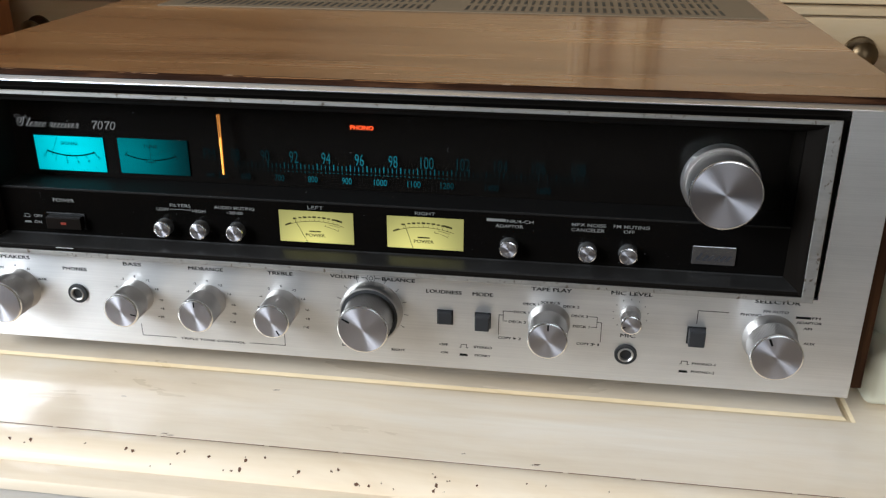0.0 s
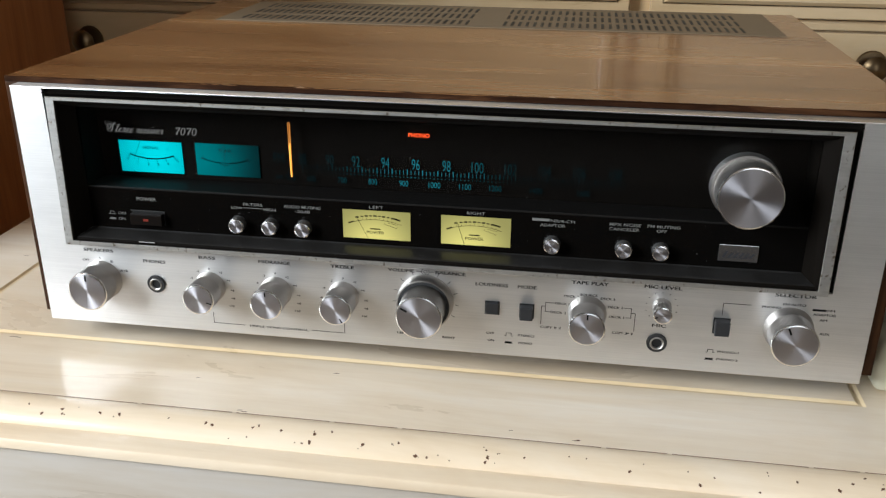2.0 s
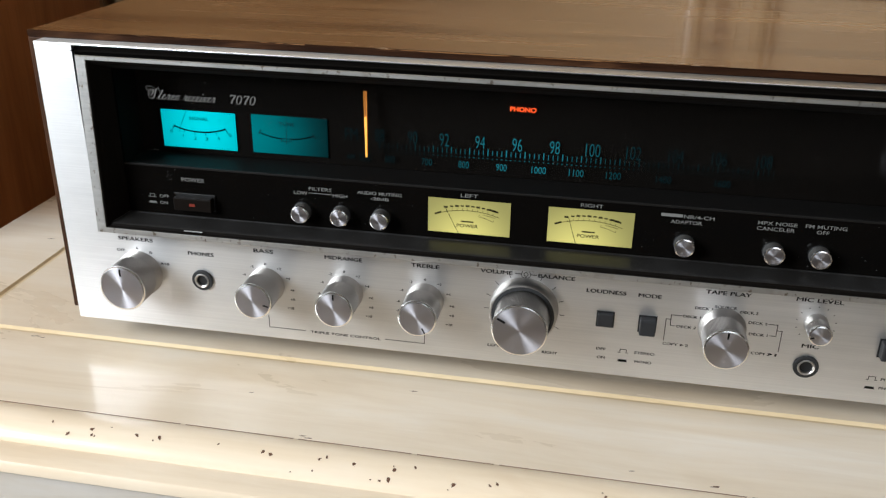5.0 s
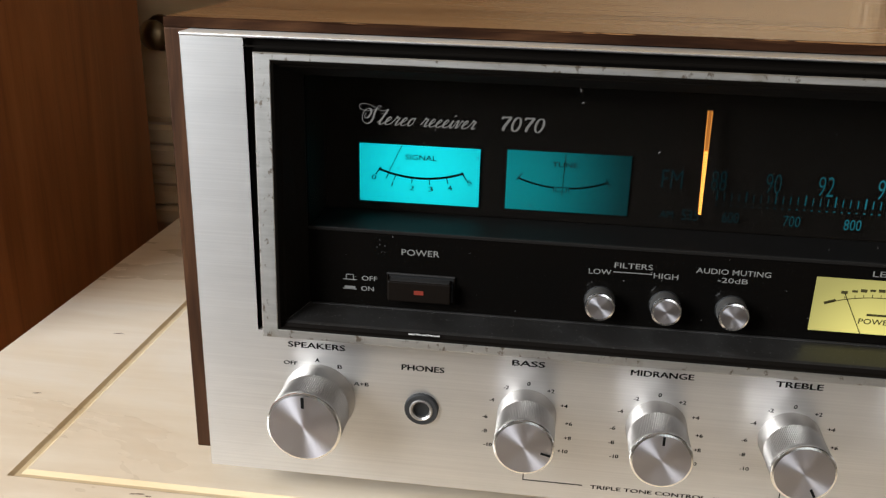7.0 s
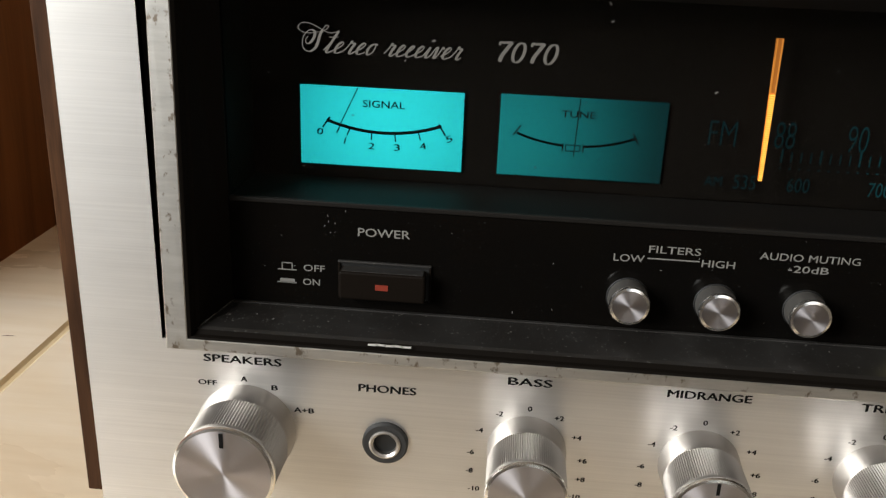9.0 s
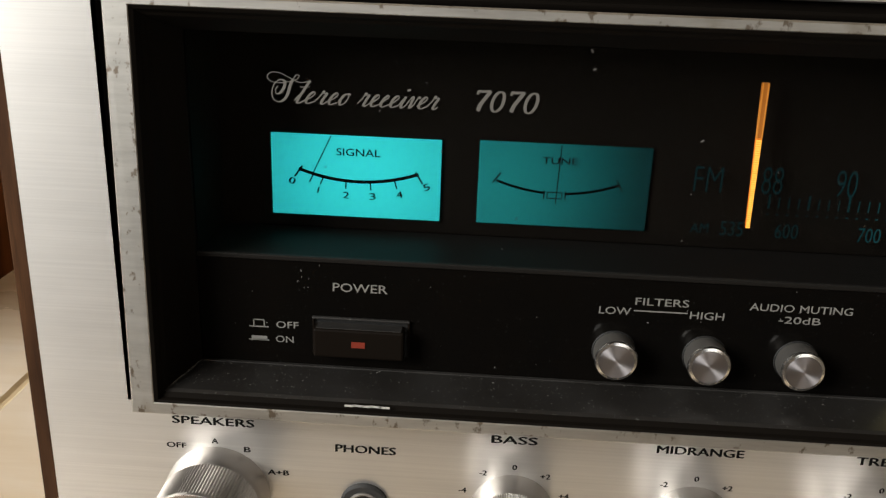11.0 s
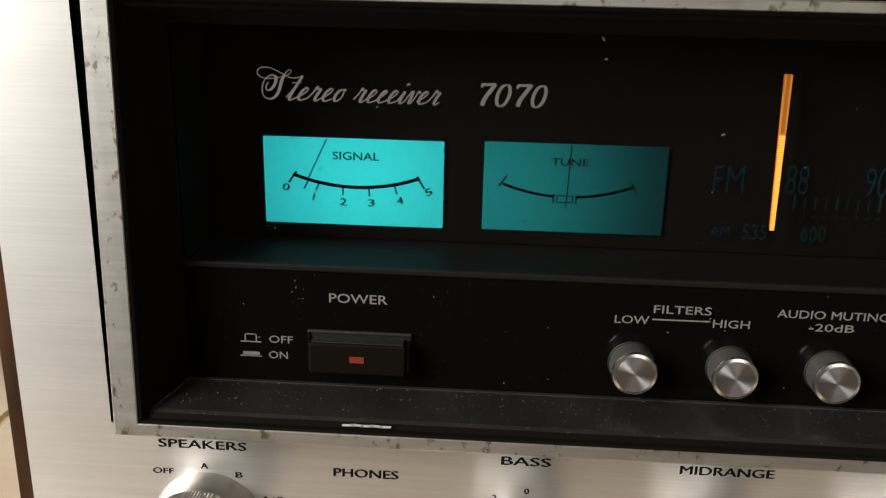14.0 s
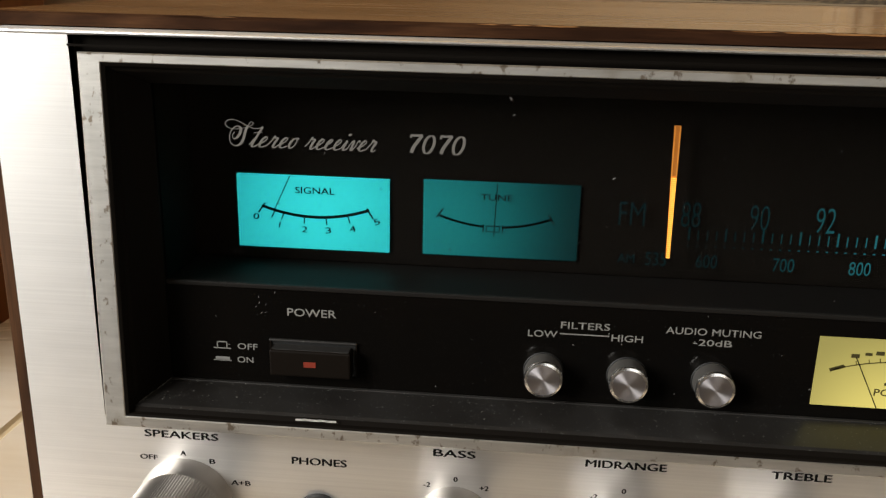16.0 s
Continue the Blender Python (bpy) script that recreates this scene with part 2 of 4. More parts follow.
def thing(name, label, category, at=(0, 0, 0), group="", kind=""):
    e = new(name)
    e.empty_display_size = 0.02
    e.location = at
    return tagged(e, label, category, group, kind)


def single(name, bm, mat, label, category, at=(0, 0, 0), group="", kind="", smooth=False):
    o = new(name, finish(name, bm, mat, smooth))
    o.location = at
    return tagged(o, label, category, group, kind)


def box(bm, x0, x1, y0, y1, z0, z1, bevel=0.0, seg=2):
    """A box in millimetres, its edges rounded."""
    r = bmesh.ops.create_cube(bm, size=1)
    bmesh.ops.scale(bm, vec=((x1 - x0) * MM, (y1 - y0) * MM, (z1 - z0) * MM), verts=r["verts"])
    bmesh.ops.translate(bm, vec=((x0 + x1) / 2 * MM, (y0 + y1) / 2 * MM, (z0 + z1) / 2 * MM), verts=r["verts"])
    if bevel:
        es = list({e for v in r["verts"] for e in v.link_edges})
        bmesh.ops.bevel(bm, geom=es, offset=bevel * MM, segments=seg, affect="EDGES", profile=0.5)
    return bm


def bx(*a, **k):
    return box(bmesh.new(), *a, **k)


def lathe(rows, seg=48, ribs=()):
    """A body turned about the y axis from (radius, y) rows in millimetres; ribs names the rows whose rim is knurled."""
    bm = bmesh.new()
    rings = []
    for i, (r, y) in enumerate(rows):
        ring = []
        for k in range(seg):
            a = 2 * math.pi * k / seg
            q = r - (0.28 if i in ribs and k % 2 else 0)
            ring.append(bm.verts.new((q * MM * math.cos(a), y * MM, q * MM * math.sin(a))))
        rings.append(ring)
    for a, b in zip(rings, rings[1:]):
        for k in range(seg):
            bm.faces.new((a[k], a[(k + 1) % seg], b[(k + 1) % seg], b[k]))
    return bm


def sweep_rect(profile, x0, x1, z0, z1):
    """A mitred frame: at each (inset, y) of the profile one rectangle, joined to the next. Millimetres."""
    bm = bmesh.new()
    loops = []
    for d, y in profile:
        loops.append([bm.verts.new((x * MM, y * MM, z * MM)) for x, z in ((x0 + d, z0 + d), (x1 - d, z0 + d), (x1 - d, z1 - d), (x0 + d, z1 - d))])
    for a, b in zip(loops, loops[1:]):
        for k in range(4):
            bm.faces.new((a[k], a[(k + 1) % 4], b[(k + 1) % 4], b[k]))
    return bm


def extrude_x(profile, x0, x1):
    """A moulding: a closed (y, z) outline in millimetres drawn from x0 to x1."""
    bm = bmesh.new()
    a = [bm.verts.new((x0 * MM, y * MM, z * MM)) for y, z in profile]
    b = [bm.verts.new((x1 * MM, y * MM, z * MM)) for y, z in profile]
    n = len(profile)
    for k in range(n):
        bm.faces.new((a[k], a[(k + 1) % n], b[(k + 1) % n], b[k]))
    bm.faces.new(a[::-1])
    bm.faces.new(b)
    return bm


def add_uv(ob):
    """A map with u along x and v along z."""
    me = ob.data
    uv = me.uv_layers.new(name="UVMap")
    for l in me.loops:
        c = me.vertices[l.vertex_index].co
        uv.data[l.index].uv = (c.x, c.z)
    return ob


def stroke(bm, pts, width):
    """Flat strokes in the xz plane through points in millimetres."""
    for (ax, az), (bx_, bz) in zip(pts, pts[1:]):
        l = math.hypot(bx_ - ax, bz - az)
        ux, uz = (bx_ - ax) / l * width / 2, (bz - az) / l * width / 2
        q = [(ax - uz - ux, az + ux - uz), (bx_ - uz + ux, bz + ux + uz), (bx_ + uz + ux, bz - ux + uz), (ax + uz - ux, az - ux - uz)]
        bm.faces.new([bm.verts.new((x * MM, 0, z * MM)) for x, z in q])
    return bm


def lettering(s, x, z, h, y, mat, parent, w=0.0, align="CENTER", shear=0.0, turn=0.0, bold=0.0, name="lettering"):
    """A word standing in the xz plane: x, z the middle of its capitals, h their height, w its whole width, in millimetres."""
    c = bpy.data.curves.new(name, "FONT")
    c.body, c.size, c.shear, c.offset = s, 1.0, shear, bold
    c.resolution_u = 3
    o = new(name, c)
    me = bpy.data.meshes.new_from_object(o.evaluated_get(bpy.context.evaluated_depsgraph_get()))
    bpy.data.objects.remove(o)
    xs = [v.co.x for v in me.vertices]
    x0, x1 = min(xs), max(xs)
    k = h / 0.729 * MM
    kx = w * MM / (x1 - x0) if w else k * 1.15
    mid = {"CENTER": (x0 + x1) / 2, "LEFT": x0, "RIGHT": x1}[align]
    for v in me.vertices:
        v.co = ((v.co.x - mid) * kx, 0, (v.co.y - 0.3645) * k)
    me.materials.append(mat)
    o = new(name, me)
    o.parent = parent
    o.location = (x * MM, y * MM, z * MM)
    o.rotation_euler = (0, radians(turn), 0)
    return o


def thicken(o, d):
    """Print a word twice, a little apart, for a heavier stroke."""
    b = bmesh.new()
    b.from_mesh(o.data)
    r = bmesh.ops.duplicate(b, geom=b.verts[:] + b.edges[:] + b.faces[:])
    vs = [g for g in r["geom"] if isinstance(g, bmesh.types.BMVert)]
    bmesh.ops.translate(b, vec=(d * MM, -0.008 * MM, 0.4 * d * MM), verts=vs)
    b.to_mesh(o.data)
    b.free()
    return o

# ---- the room, plain: an unseen shell added for bounce and reflections ----
def room():
    f = bmesh.new()
    box(f, -2600, 2600, -3200, 900, -960, -900)
    single("floor", f, FLOORM, "plain brown wooden floor boards", "floor", kind="structure")
    c = bmesh.new()
    box(c, -2600, 2600, -3200, 900, 1600, 1660)
    single("ceiling", c, WALL, "plain pale ceiling", "ceiling", kind="structure")
    single("wall_north", bx(-2600, 2600, 800, 900, -900, 1600), WALL, "plain unseen plaster wall", "wall", kind="structure")
    single("wall_east", bx(2500, 2600, -3200, 800, -900, 1600), WALL, "plain unseen plaster wall", "wall", kind="structure")
    # west wall opens for the window, south wall for the added fill lamp
    w = bmesh.new()
    box(w, -1600, -1500, -3200, -1820, -900, 1600)
    box(w, -1600, -1500, -620, 800, -900, 1600)
    box(w, -1600, -1500, -1820, -620, -900, 100)
    box(w, -1600, -1500, -1820, -620, 1400, 1600)
    single("wall_west", w, WALL, "plain unseen plaster wall with an opening", "wall", kind="structure")
    s = bmesh.new()
    box(s, -1500, 300, -3200, -3100, -900, 1600)
    box(s, 1700, 2500, -3200, -3100, -900, 1600)
    box(s, 300, 1700, -3200, -3100, -900, 200)
    box(s, 300, 1700, -3200, -3100, 1450, 1600)
    single("wall_south", s, WALL, "plain unseen plaster wall with an opening", "wall", kind="structure")


room()


# ---- the cream cabinet: worktop ----
TX0, TX1, TY0, TY1 = -142.5, 1100, -62, 470
GX0, GX1, GY0, GY1 = -81, 497, 1.5, 430


def flat_ring(bm, outer, inner, z0, z1):
    a = [bm.verts.new((x * MM, y * MM, z0 * MM)) for x, y in outer]
    b = [bm.verts.new((x * MM, y * MM, z1 * MM)) for x, y in inner]
    for k in range(4):
        bm.faces.new((a[k], a[(k + 1) % 4], b[(k + 1) % 4], b[k]))


def rect(x0, x1, y0, y1, d=0):
    return [(x0 + d, y0 + d), (x1 - d, y0 + d), (x1 - d, y1 - d), (x0 + d, y1 - d)]


BASE = thing("base_cabinet", "cream lacquered wooden cabinet with grooved top and worm-holed edge", "cabinet", (0.3, 0.2, -0.9))


def bp(name, bm, mat, label="", smooth=False):
    bmesh.ops.transform(bm, matrix=Matrix.Translation((-0.3, -0.2, 0.9)), verts=bm.verts)
    return part(name, bm, mat, BASE, label, smooth)


NOSE = [(-62, -0.6), (-62.5, 0.0), (-65, 0.65), (-68.5, 0.8), (-72.5, 0.1), (-76, -1.5), (-79.2, -3.8), (-81.6, -6.6), (-82, -9), (-81.2, -12), (-62, -12)]


def cabinet_top():
    b = bmesh.new()
    R = lambda d: rect(GX0, GX1, GY0, GY1, d)
    flat_ring(b, rect(TX0, TX1, TY0, TY1), R(0), 0, 0)
    g = bmesh.new()
    flat_ring(g, R(0), R(1.6), 0, -1.1)
    flat_ring(g, R(1.6), R(3.4), -1.1, -1.2)
    flat_ring(g, R(3.4), R(5.2), -1.2, 0)
    b.faces.new([b.verts.new((x * MM, y * MM, 0)) for x, y in R(5.2)])
    bmesh.ops.remove_doubles(b, verts=b.verts, dist=1e-6)
    bp("top_board", b, CREAM)
    bp("groove", g, CREAM_GLAZE, "tan glazed groove round the top")
    bp("top_core", bx(TX0 + 1, TX1, TY0 + 1, TY1, -22, -3), CREAM)
    bp("nose_moulding", extrude_x(NOSE, TX0, TX1), CREAM_NOSE, "rounded cream edge moulding with dark worm holes", True)
    fillet = [(-62, -9), (-83, -7.6), (-91, -8.2), (-94, -9.2), (-95.2, -11), (-95.2, -14.6), (-93.4, -16.6), (-62, -16.6)]
    bp("fillet_moulding", extrude_x(fillet, TX0, TX1), CREAM_NOSE, "", True)
    bp("carcass", bx(TX0 + 6, TX1 - 6, -66, TY1 - 5, -897, -22.2), CREAM)
    # frieze colour carries the bluish shade under the moulding
    bp("frieze", bx(TX0 + 4, TX1 - 4, -91, -66.2, -160, -16.8, bevel=1), CREAM_UNDER_SHADE, "cream board under the edge moulding, its shade put into the colour")
    # the glue joint between board and moulding, opened here and there
    rnd = random.Random(23)
    j = bmesh.new()
    x = TX0 + 2.0
    while x < TX1 - 20:
        w = rnd.uniform(6, 26)
        box(j, x, x + w, -62.2 - rnd.uniform(0.0, 0.25), -61.9, -0.3, 0.03)
        x += w + rnd.choice((0.0, 0.0, 0.4, 2.5))
    bp("glue_joint", j, JOINT, "thin dark joint line")


cabinet_top()


def nose_point(f):
    """A place along the rounded part of the nose with its tangent and outward normal, f from 0 to 1."""
    p = NOSE[1:8]
    k = min(int(f * (len(p) - 1)), len(p) - 2)
    q = f * (len(p) - 1) - k
    a, b = Vector((0, *p[k])), Vector((0, *p[k + 1]))
    t = (b - a).normalized()
    return a.lerp(b, q), t, Vector((0, t.z, -t.y))


def blot(bm, rnd, at, u, v, n, r):
    """A small ragged dark blot lying on a surface."""
    vs = []
    for i in range(10):
        t = 2 * math.pi * i / 10
        q = r * rnd.uniform(0.55, 1.25)
        vs.append(bm.verts.new((at + u * (q * 1.3 * math.cos(t)) + v * (q * 0.9 * math.sin(t)) + n * 0.1) * MM))
    bm.faces.new(vs)


def worm_holes():
    rnd = random.Random(11)
    bm = bmesh.new()
    dents = [(48, 0.57), (49, 0.69), (57, 0.47), (71, 0.57), (82, 0.56), (111, 0.53), (133, 0.57), (137, 0.60), (160, 0.56), (163, 0.50),
            (148, 0.89), (158, 0.82), (176, 0.57), (185, 0.83), (189, 0.83), (193, 0.79), (195, 0.58), (204, 0.48), (220, 0.83), (222, 0.73),
            (238, 0.65), (241, 0.59), (251, 0.86), (257, 0.87), (263, 0.80), (269, 0.89), (288, 0.56), (295, 0.62), (289, 0.74), (288, 0.85),
            (308, 0.66), (331, 0.52), (340, 0.53), (369, 0.53), (362, 0.73), (391, 0.61), (404, 0.69), (397, 0.88), (426, 0.91)]
    dents += [(rnd.uniform(-130, 40), rnd.uniform(0.3, 0.75)) for _ in range(12)] + [(rnd.uniform(430, 900), rnd.uniform(0.3, 0.95)) for _ in range(28)]
    for x, f in dents:
        p, t, n = nose_point(f)
        p.x = x
        a = rnd.uniform(0, 3)
        u, v = Vector((1, 0, 0)) * math.cos(a) + t * math.sin(a), t * math.cos(a) - Vector((1, 0, 0)) * math.sin(a)
        blot(bm, rnd, p, u, v, n, rnd.choice((0.35, 0.45, 0.6, 0.75, 0.95)))
        for _ in range(rnd.choice((0, 0, 0, 1))):
            q, t, n = nose_point(min(0.97, max(0.05, f + rnd.gauss(0, 0.06))))
            q.x = x + rnd.gauss(0, 3)
            blot(bm, rnd, q, u, v, n, rnd.uniform(0.25, 0.45))
    for x, y in ((-30, -1.5), (-27.3, -1.2), (-24, -2), (110, -30), (190, -12), (-104, 60), (-97, 122), (147, -59.5), (299, -54.4), (150, -60.6), (335, -58)):
        blot(bm, rnd, Vector((x, y, 0)), Vector((2.2, 0.3, 0)), Vector((0, 0.6, 0)), Vector((0, 0, 0.8)), rnd.uniform(0.5, 0.9))
    o = bp("worm_hole_marks", bm, HOLE, "small dark worm holes and dents")
    o["kind"] = "stuff"


worm_holes()

# ---- the cream wall cabinet behind ----
WY = 500


def wall_cabinet():
    wc = thing("wall_cabinet", "cream glazed wooden wall cabinet with moulded doors and bronze knobs", "cabinet", (0.3, 0.6, -0.9))
    m = Matrix.Translation((-0.3, -0.6, 0.9))

    def p(name, bm, mat, parent=wc, label="", smooth=False):
        bmesh.ops.transform(bm, matrix=m, verts=bm.verts)
        return part(name, bm, mat, parent, label, smooth)

    p("carcass", bx(-1200, 1500, WY + 6, 795, -899, 1200), CREAM_BACK_SHADE)
    p("rail", extrude_x([(WY + 6, 134), (WY - 2, 135), (WY - 3, 141), (WY, 144), (WY + 6, 145)], -1200, 1500), CREAM_BACK_SHADE, wc, "", True)
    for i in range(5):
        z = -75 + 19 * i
        p("base_moulding", extrude_x([(WY + 6, z), (WY - 6, z), (WY - 9, z + 3), (WY - 9, z + 14), (WY - 5, z + 18), (WY + 6, z + 18)], -1200, 1500), CREAM_BACK_SHADE, wc, "", True)
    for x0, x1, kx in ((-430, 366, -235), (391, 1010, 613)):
        d = p("drawer_front", bx(x0, x1, WY, WY + 6.2, 24, 132, bevel=1.5), CREAM_BACK_SHADE)
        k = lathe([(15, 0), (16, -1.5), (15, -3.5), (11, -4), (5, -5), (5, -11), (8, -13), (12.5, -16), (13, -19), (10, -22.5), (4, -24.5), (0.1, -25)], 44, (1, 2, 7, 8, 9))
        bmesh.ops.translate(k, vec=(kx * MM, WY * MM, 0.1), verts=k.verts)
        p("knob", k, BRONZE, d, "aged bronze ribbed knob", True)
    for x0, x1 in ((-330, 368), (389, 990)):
        door = p("door", sweep_rect([(0, WY + 6.2), (0, WY - 8), (1, WY - 9), (11.5, WY - 9), (12, WY - 5)], x0, x1, 146, 900), CREAM_BACK_SHADE)
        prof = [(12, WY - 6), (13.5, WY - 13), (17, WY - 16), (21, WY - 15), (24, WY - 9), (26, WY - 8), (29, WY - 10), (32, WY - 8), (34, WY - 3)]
        p("panel_moulding", sweep_rect(prof, x0, x1, 146, 900), CREAM_BACK_SHADE, door, "", True)
        p("raised_panel", bx(x0 + 34, x1 - 34, WY - 3, WY + 5, 180, 866), CREAM_BACK_SHADE, door)
    return wc


wall_cabinet()


# ---- the dark wooden speaker cabinet beside ----
def speaker():
    s = thing("speaker_cabinet", "tall red-brown wooden loudspeaker cabinet standing beside the cream cabinet", "loudspeaker", (-0.36, 0.2, -0.9))
    m = Matrix.Translation((0.36, -0.2, 0.9))
    for name, b, mat in (("side_panel", bx(-250, -226, 50, 440, -897, 520, bevel=1.5), MAHOGANY),
                         ("body", bx(-540, -250.2, 54, 433, -899, 518, bevel=2), MAHOGANY)):
        bmesh.ops.transform(b, matrix=m, verts=b.verts)
        part(name, b, mat, s)


speaker()


# ---- the ivory box beside the receiver ----
def ivory_box():
    s = thing("plastic_box", "ivory plastic box with rounded corners on the cabinet top", "box", (0.57, 0.06, 0))
    b = bx(-66, 64, -43, 45, 0.3, 34, bevel=6, seg=4)
    part("body", b, CREAM_PLASTIC, s, "", True)
    b = bx(-62, 58, -26, 45, 32, 66, bevel=9, seg=4)
    part("upper_body", b, CREAM_PLASTIC, s, "", True)
    for x in (-44, -8):
        k = part("knob", lathe([(6, -30), (6, -37), (5, -39), (0.1, -39.4)], 24), BRONZE, s, "", True)
        k.location = (x * MM, 0.004, 0.05)


ivory_box()

# ---- the receiver ----
RX = thing("stereo_receiver", "vintage stereo receiver with brushed aluminium front and walnut case", "stereo receiver", (0, 0, 0))
W, ZB, ZT = 490, 15, 165


def rp(name, bm, mat, label="", smooth=False, parent=RX):
    return part(name, bm, mat, parent, label, smooth)


def knob_at(o, x, z, y=0):
    o.location = (x * MM, y * MM, z * MM)
    return o


ZC = 168.3


def receiver_case():
    c = rp("case", bx(-8.6, 498.6, 9.9, 352, 165.2, ZC, bevel=0.5), WALNUT, "glossy walnut veneer top")
    # the veneer's front edge is worn to an uneven line
    rnd = random.Random(17)
    e = bmesh.new()
    rows = []
    d = 0.4
    for i in range(170):
        x = -8.4 + 506.8 * i / 169
        d = min(1.2, max(0.05, d + rnd.gauss(0, 0.16)))
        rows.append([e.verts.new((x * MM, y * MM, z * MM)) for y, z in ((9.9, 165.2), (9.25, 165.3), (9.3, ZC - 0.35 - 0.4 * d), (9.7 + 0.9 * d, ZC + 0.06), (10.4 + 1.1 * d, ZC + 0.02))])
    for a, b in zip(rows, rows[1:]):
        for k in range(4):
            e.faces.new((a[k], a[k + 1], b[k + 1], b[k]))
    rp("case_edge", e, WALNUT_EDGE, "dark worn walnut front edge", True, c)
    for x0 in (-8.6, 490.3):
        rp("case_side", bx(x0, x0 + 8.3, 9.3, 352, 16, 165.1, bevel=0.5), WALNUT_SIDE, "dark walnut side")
    rp("chassis", bx(0, 490, 32, 338, 16, 165), DARK)
    rp("bottom_plate", bx(0, 490, 9.7, 32, 15.5, 17), DARK)
    for x in (40, 450):
        for y in (40, 300):
            f = rp("foot", lathe([(11, 0), (12, 6), (12, 15.4)], 24), RUBBER, "", True)
            f.rotation_euler = (radians(-90), 0, 0)
            f.location = (x * MM, y * MM, 0.0155)
    v = rp("vent_grille", bx(30, 472, 234, 347, ZC, ZC + 0.8, bevel=0.25), VENT, "grey-brown slotted metal grille")
    b = bmesh.new()
    box(b, -1.15, 1.15, 0, 21, ZC + 0.75, ZC + 0.95)
    me = finish("slot", b, DARK)
    for x0, pitch in ((49, 5.9), (262, 5.85)):
        for i in range(32):
            for j in range(3):
                o = new("slot", me)
                o.parent = v
                o.location = ((x0 + i * pitch) * MM, (244 + j * 33) * MM, 0)
    # chipped veneer along the front edge
    rnd = random.Random(5)
    for x, w in ((170, 7), (426, 12), (310, 5)):
        b = bmesh.new()
        vs = [b.verts.new(((x + w * (q - 0.5)) * MM, (9.88 + d * rnd.uniform(0.7, 1.5)) * MM, (ZC + 0.05) * MM)) for q, d in ((0, 0), (0.3, 0), (0.7, 0), (1, 0), (0.8, 1.3), (0.5, 1.8), (0.2, 1.1))]
        b.faces.new(vs)
        rp("chip", b, CHIP, "pale chip in the veneer edge", False, c)


receiver_case()


def loft(rings, sides=(0, 1, 2, 3)):
    """Rectangles (x0, x1, z0, z1, y at the foot, y at the head) joined one to the next. Millimetres."""
    bm = bmesh.new()
    loops = []
    for x0, x1, z0, z1, yb, yt in rings:
        loops.append([bm.verts.new((x * MM, y * MM, z * MM)) for x, y, z in ((x0, yb, z0), (x1, yb, z0), (x1, yt, z1), (x0, yt, z1))])
    for a, b in zip(loops, loops[1:]):
        for k in sides:
            bm.faces.new((a[k], a[(k + 1) % 4], b[(k + 1) % 4], b[k]))
    loose = [v for v in bm.verts if not v.link_faces]
    bmesh.ops.delete(bm, geom=loose, context="VERTS")
    return bm


HX0, HX1, HZ0, HZ1 = 20, 466.5, 69.5, 164.3


def front_panel():
    add_uv(rp("front_panel", loft([(0, W, ZB, ZT, 9.5, 9.5), (0, W, ZB, ZT, 0.8, 0.8), (0.5, W - 0.5, ZB + 0.4, ZT - 0.9, 0, 0),
                                        (HX0, HX1, HZ0, HZ1, 0, 0), (HX0, HX1, HZ0, HZ1, 3.5, 3.5)]), ALU, "horizontally brushed silver aluminium front panel"))
    # the window frame leans forward at its foot
    rp("window_frame_side", loft([(24.7, 461.8, 71.7, 160.7, 3, 3), (24.7, 461.8, 71.7, 160.7, -8.2, -4.8)]), BLACK, "black outer side of the window frame")
    rp("window_trim", loft([(24.6, 461.9, 71.6, 160.8, -8.1, -4.7), (24.6, 461.9, 71.6, 160.8, -8.6, -5.2), (25, 461.5, 72, 160.5, -9, -5.6),
                             (29.6, 456.4, 74.3, 158.9, -9, -5.6), (29.9, 456.1, 74.6, 158.6, -8.6, -5.2)]), ALU_TRIM, "pitted silver window frame")
    rp("panel_lip", bx(0.4, W - 0.4, -0.25, 0.6, ZT - 1.0, ZT - 0.05, bevel=0.4), ALU_LIP, "bright polished top edge")
    rp("gap_lining", loft([(HX0, HX1, HZ0, HZ1, 2.2, 2.2), (25.2, 461.2, 73, 160, 2.6, 2.6)]), BLACK_BACK)
    rp("gap_strip", bx(HX0 + 0.3, HX1 - 0.3, -1.2, -0.6, 161.6, 162.1), BLACK_BACK)
    lip = [(29.8, 456.2, 74.5, 158.7, -8.8, -5.4), (30.6, 455.4, 75.0, 158, -8.5, -5), (31.2, 454.8, 75.2, 157.4, -7.4, -4), (31.4, 454.6, 76.3, 156.8, -6.9, -3.6)]
    rp("bezel_lip", loft(lip), BLACK_BACK, "black inner lip of the window frame")
    rings = [(31.4, 454.6, 76.3, 156.8, -6.9, -3.6), (32, 454, 76.8, 156.4, -6.1, -3), (37, 449.5, 79.4, 153.5, 3.2, 3.2), (37, 449.5, 79.4, 153.5, 3.96, 3.96)]
    for side, mat, label in ((0, BLACK_SHELF, "dusty black sloping bezel shelf"), (1, BLACK_BACK, ""), (2, BLACK_BACK, ""), (3, BLACK_BACK, "")):
        rp("bezel_side", loft(rings, (side,)), mat, label)
    rp("shelf_edge", bx(37.2, 449.2, 2.7, 3.7, 79.25, 79.62, bevel=0.1), DUSTY_BROWN, "dusty back edge of the shelf")


front_panel()
GY = 4.0


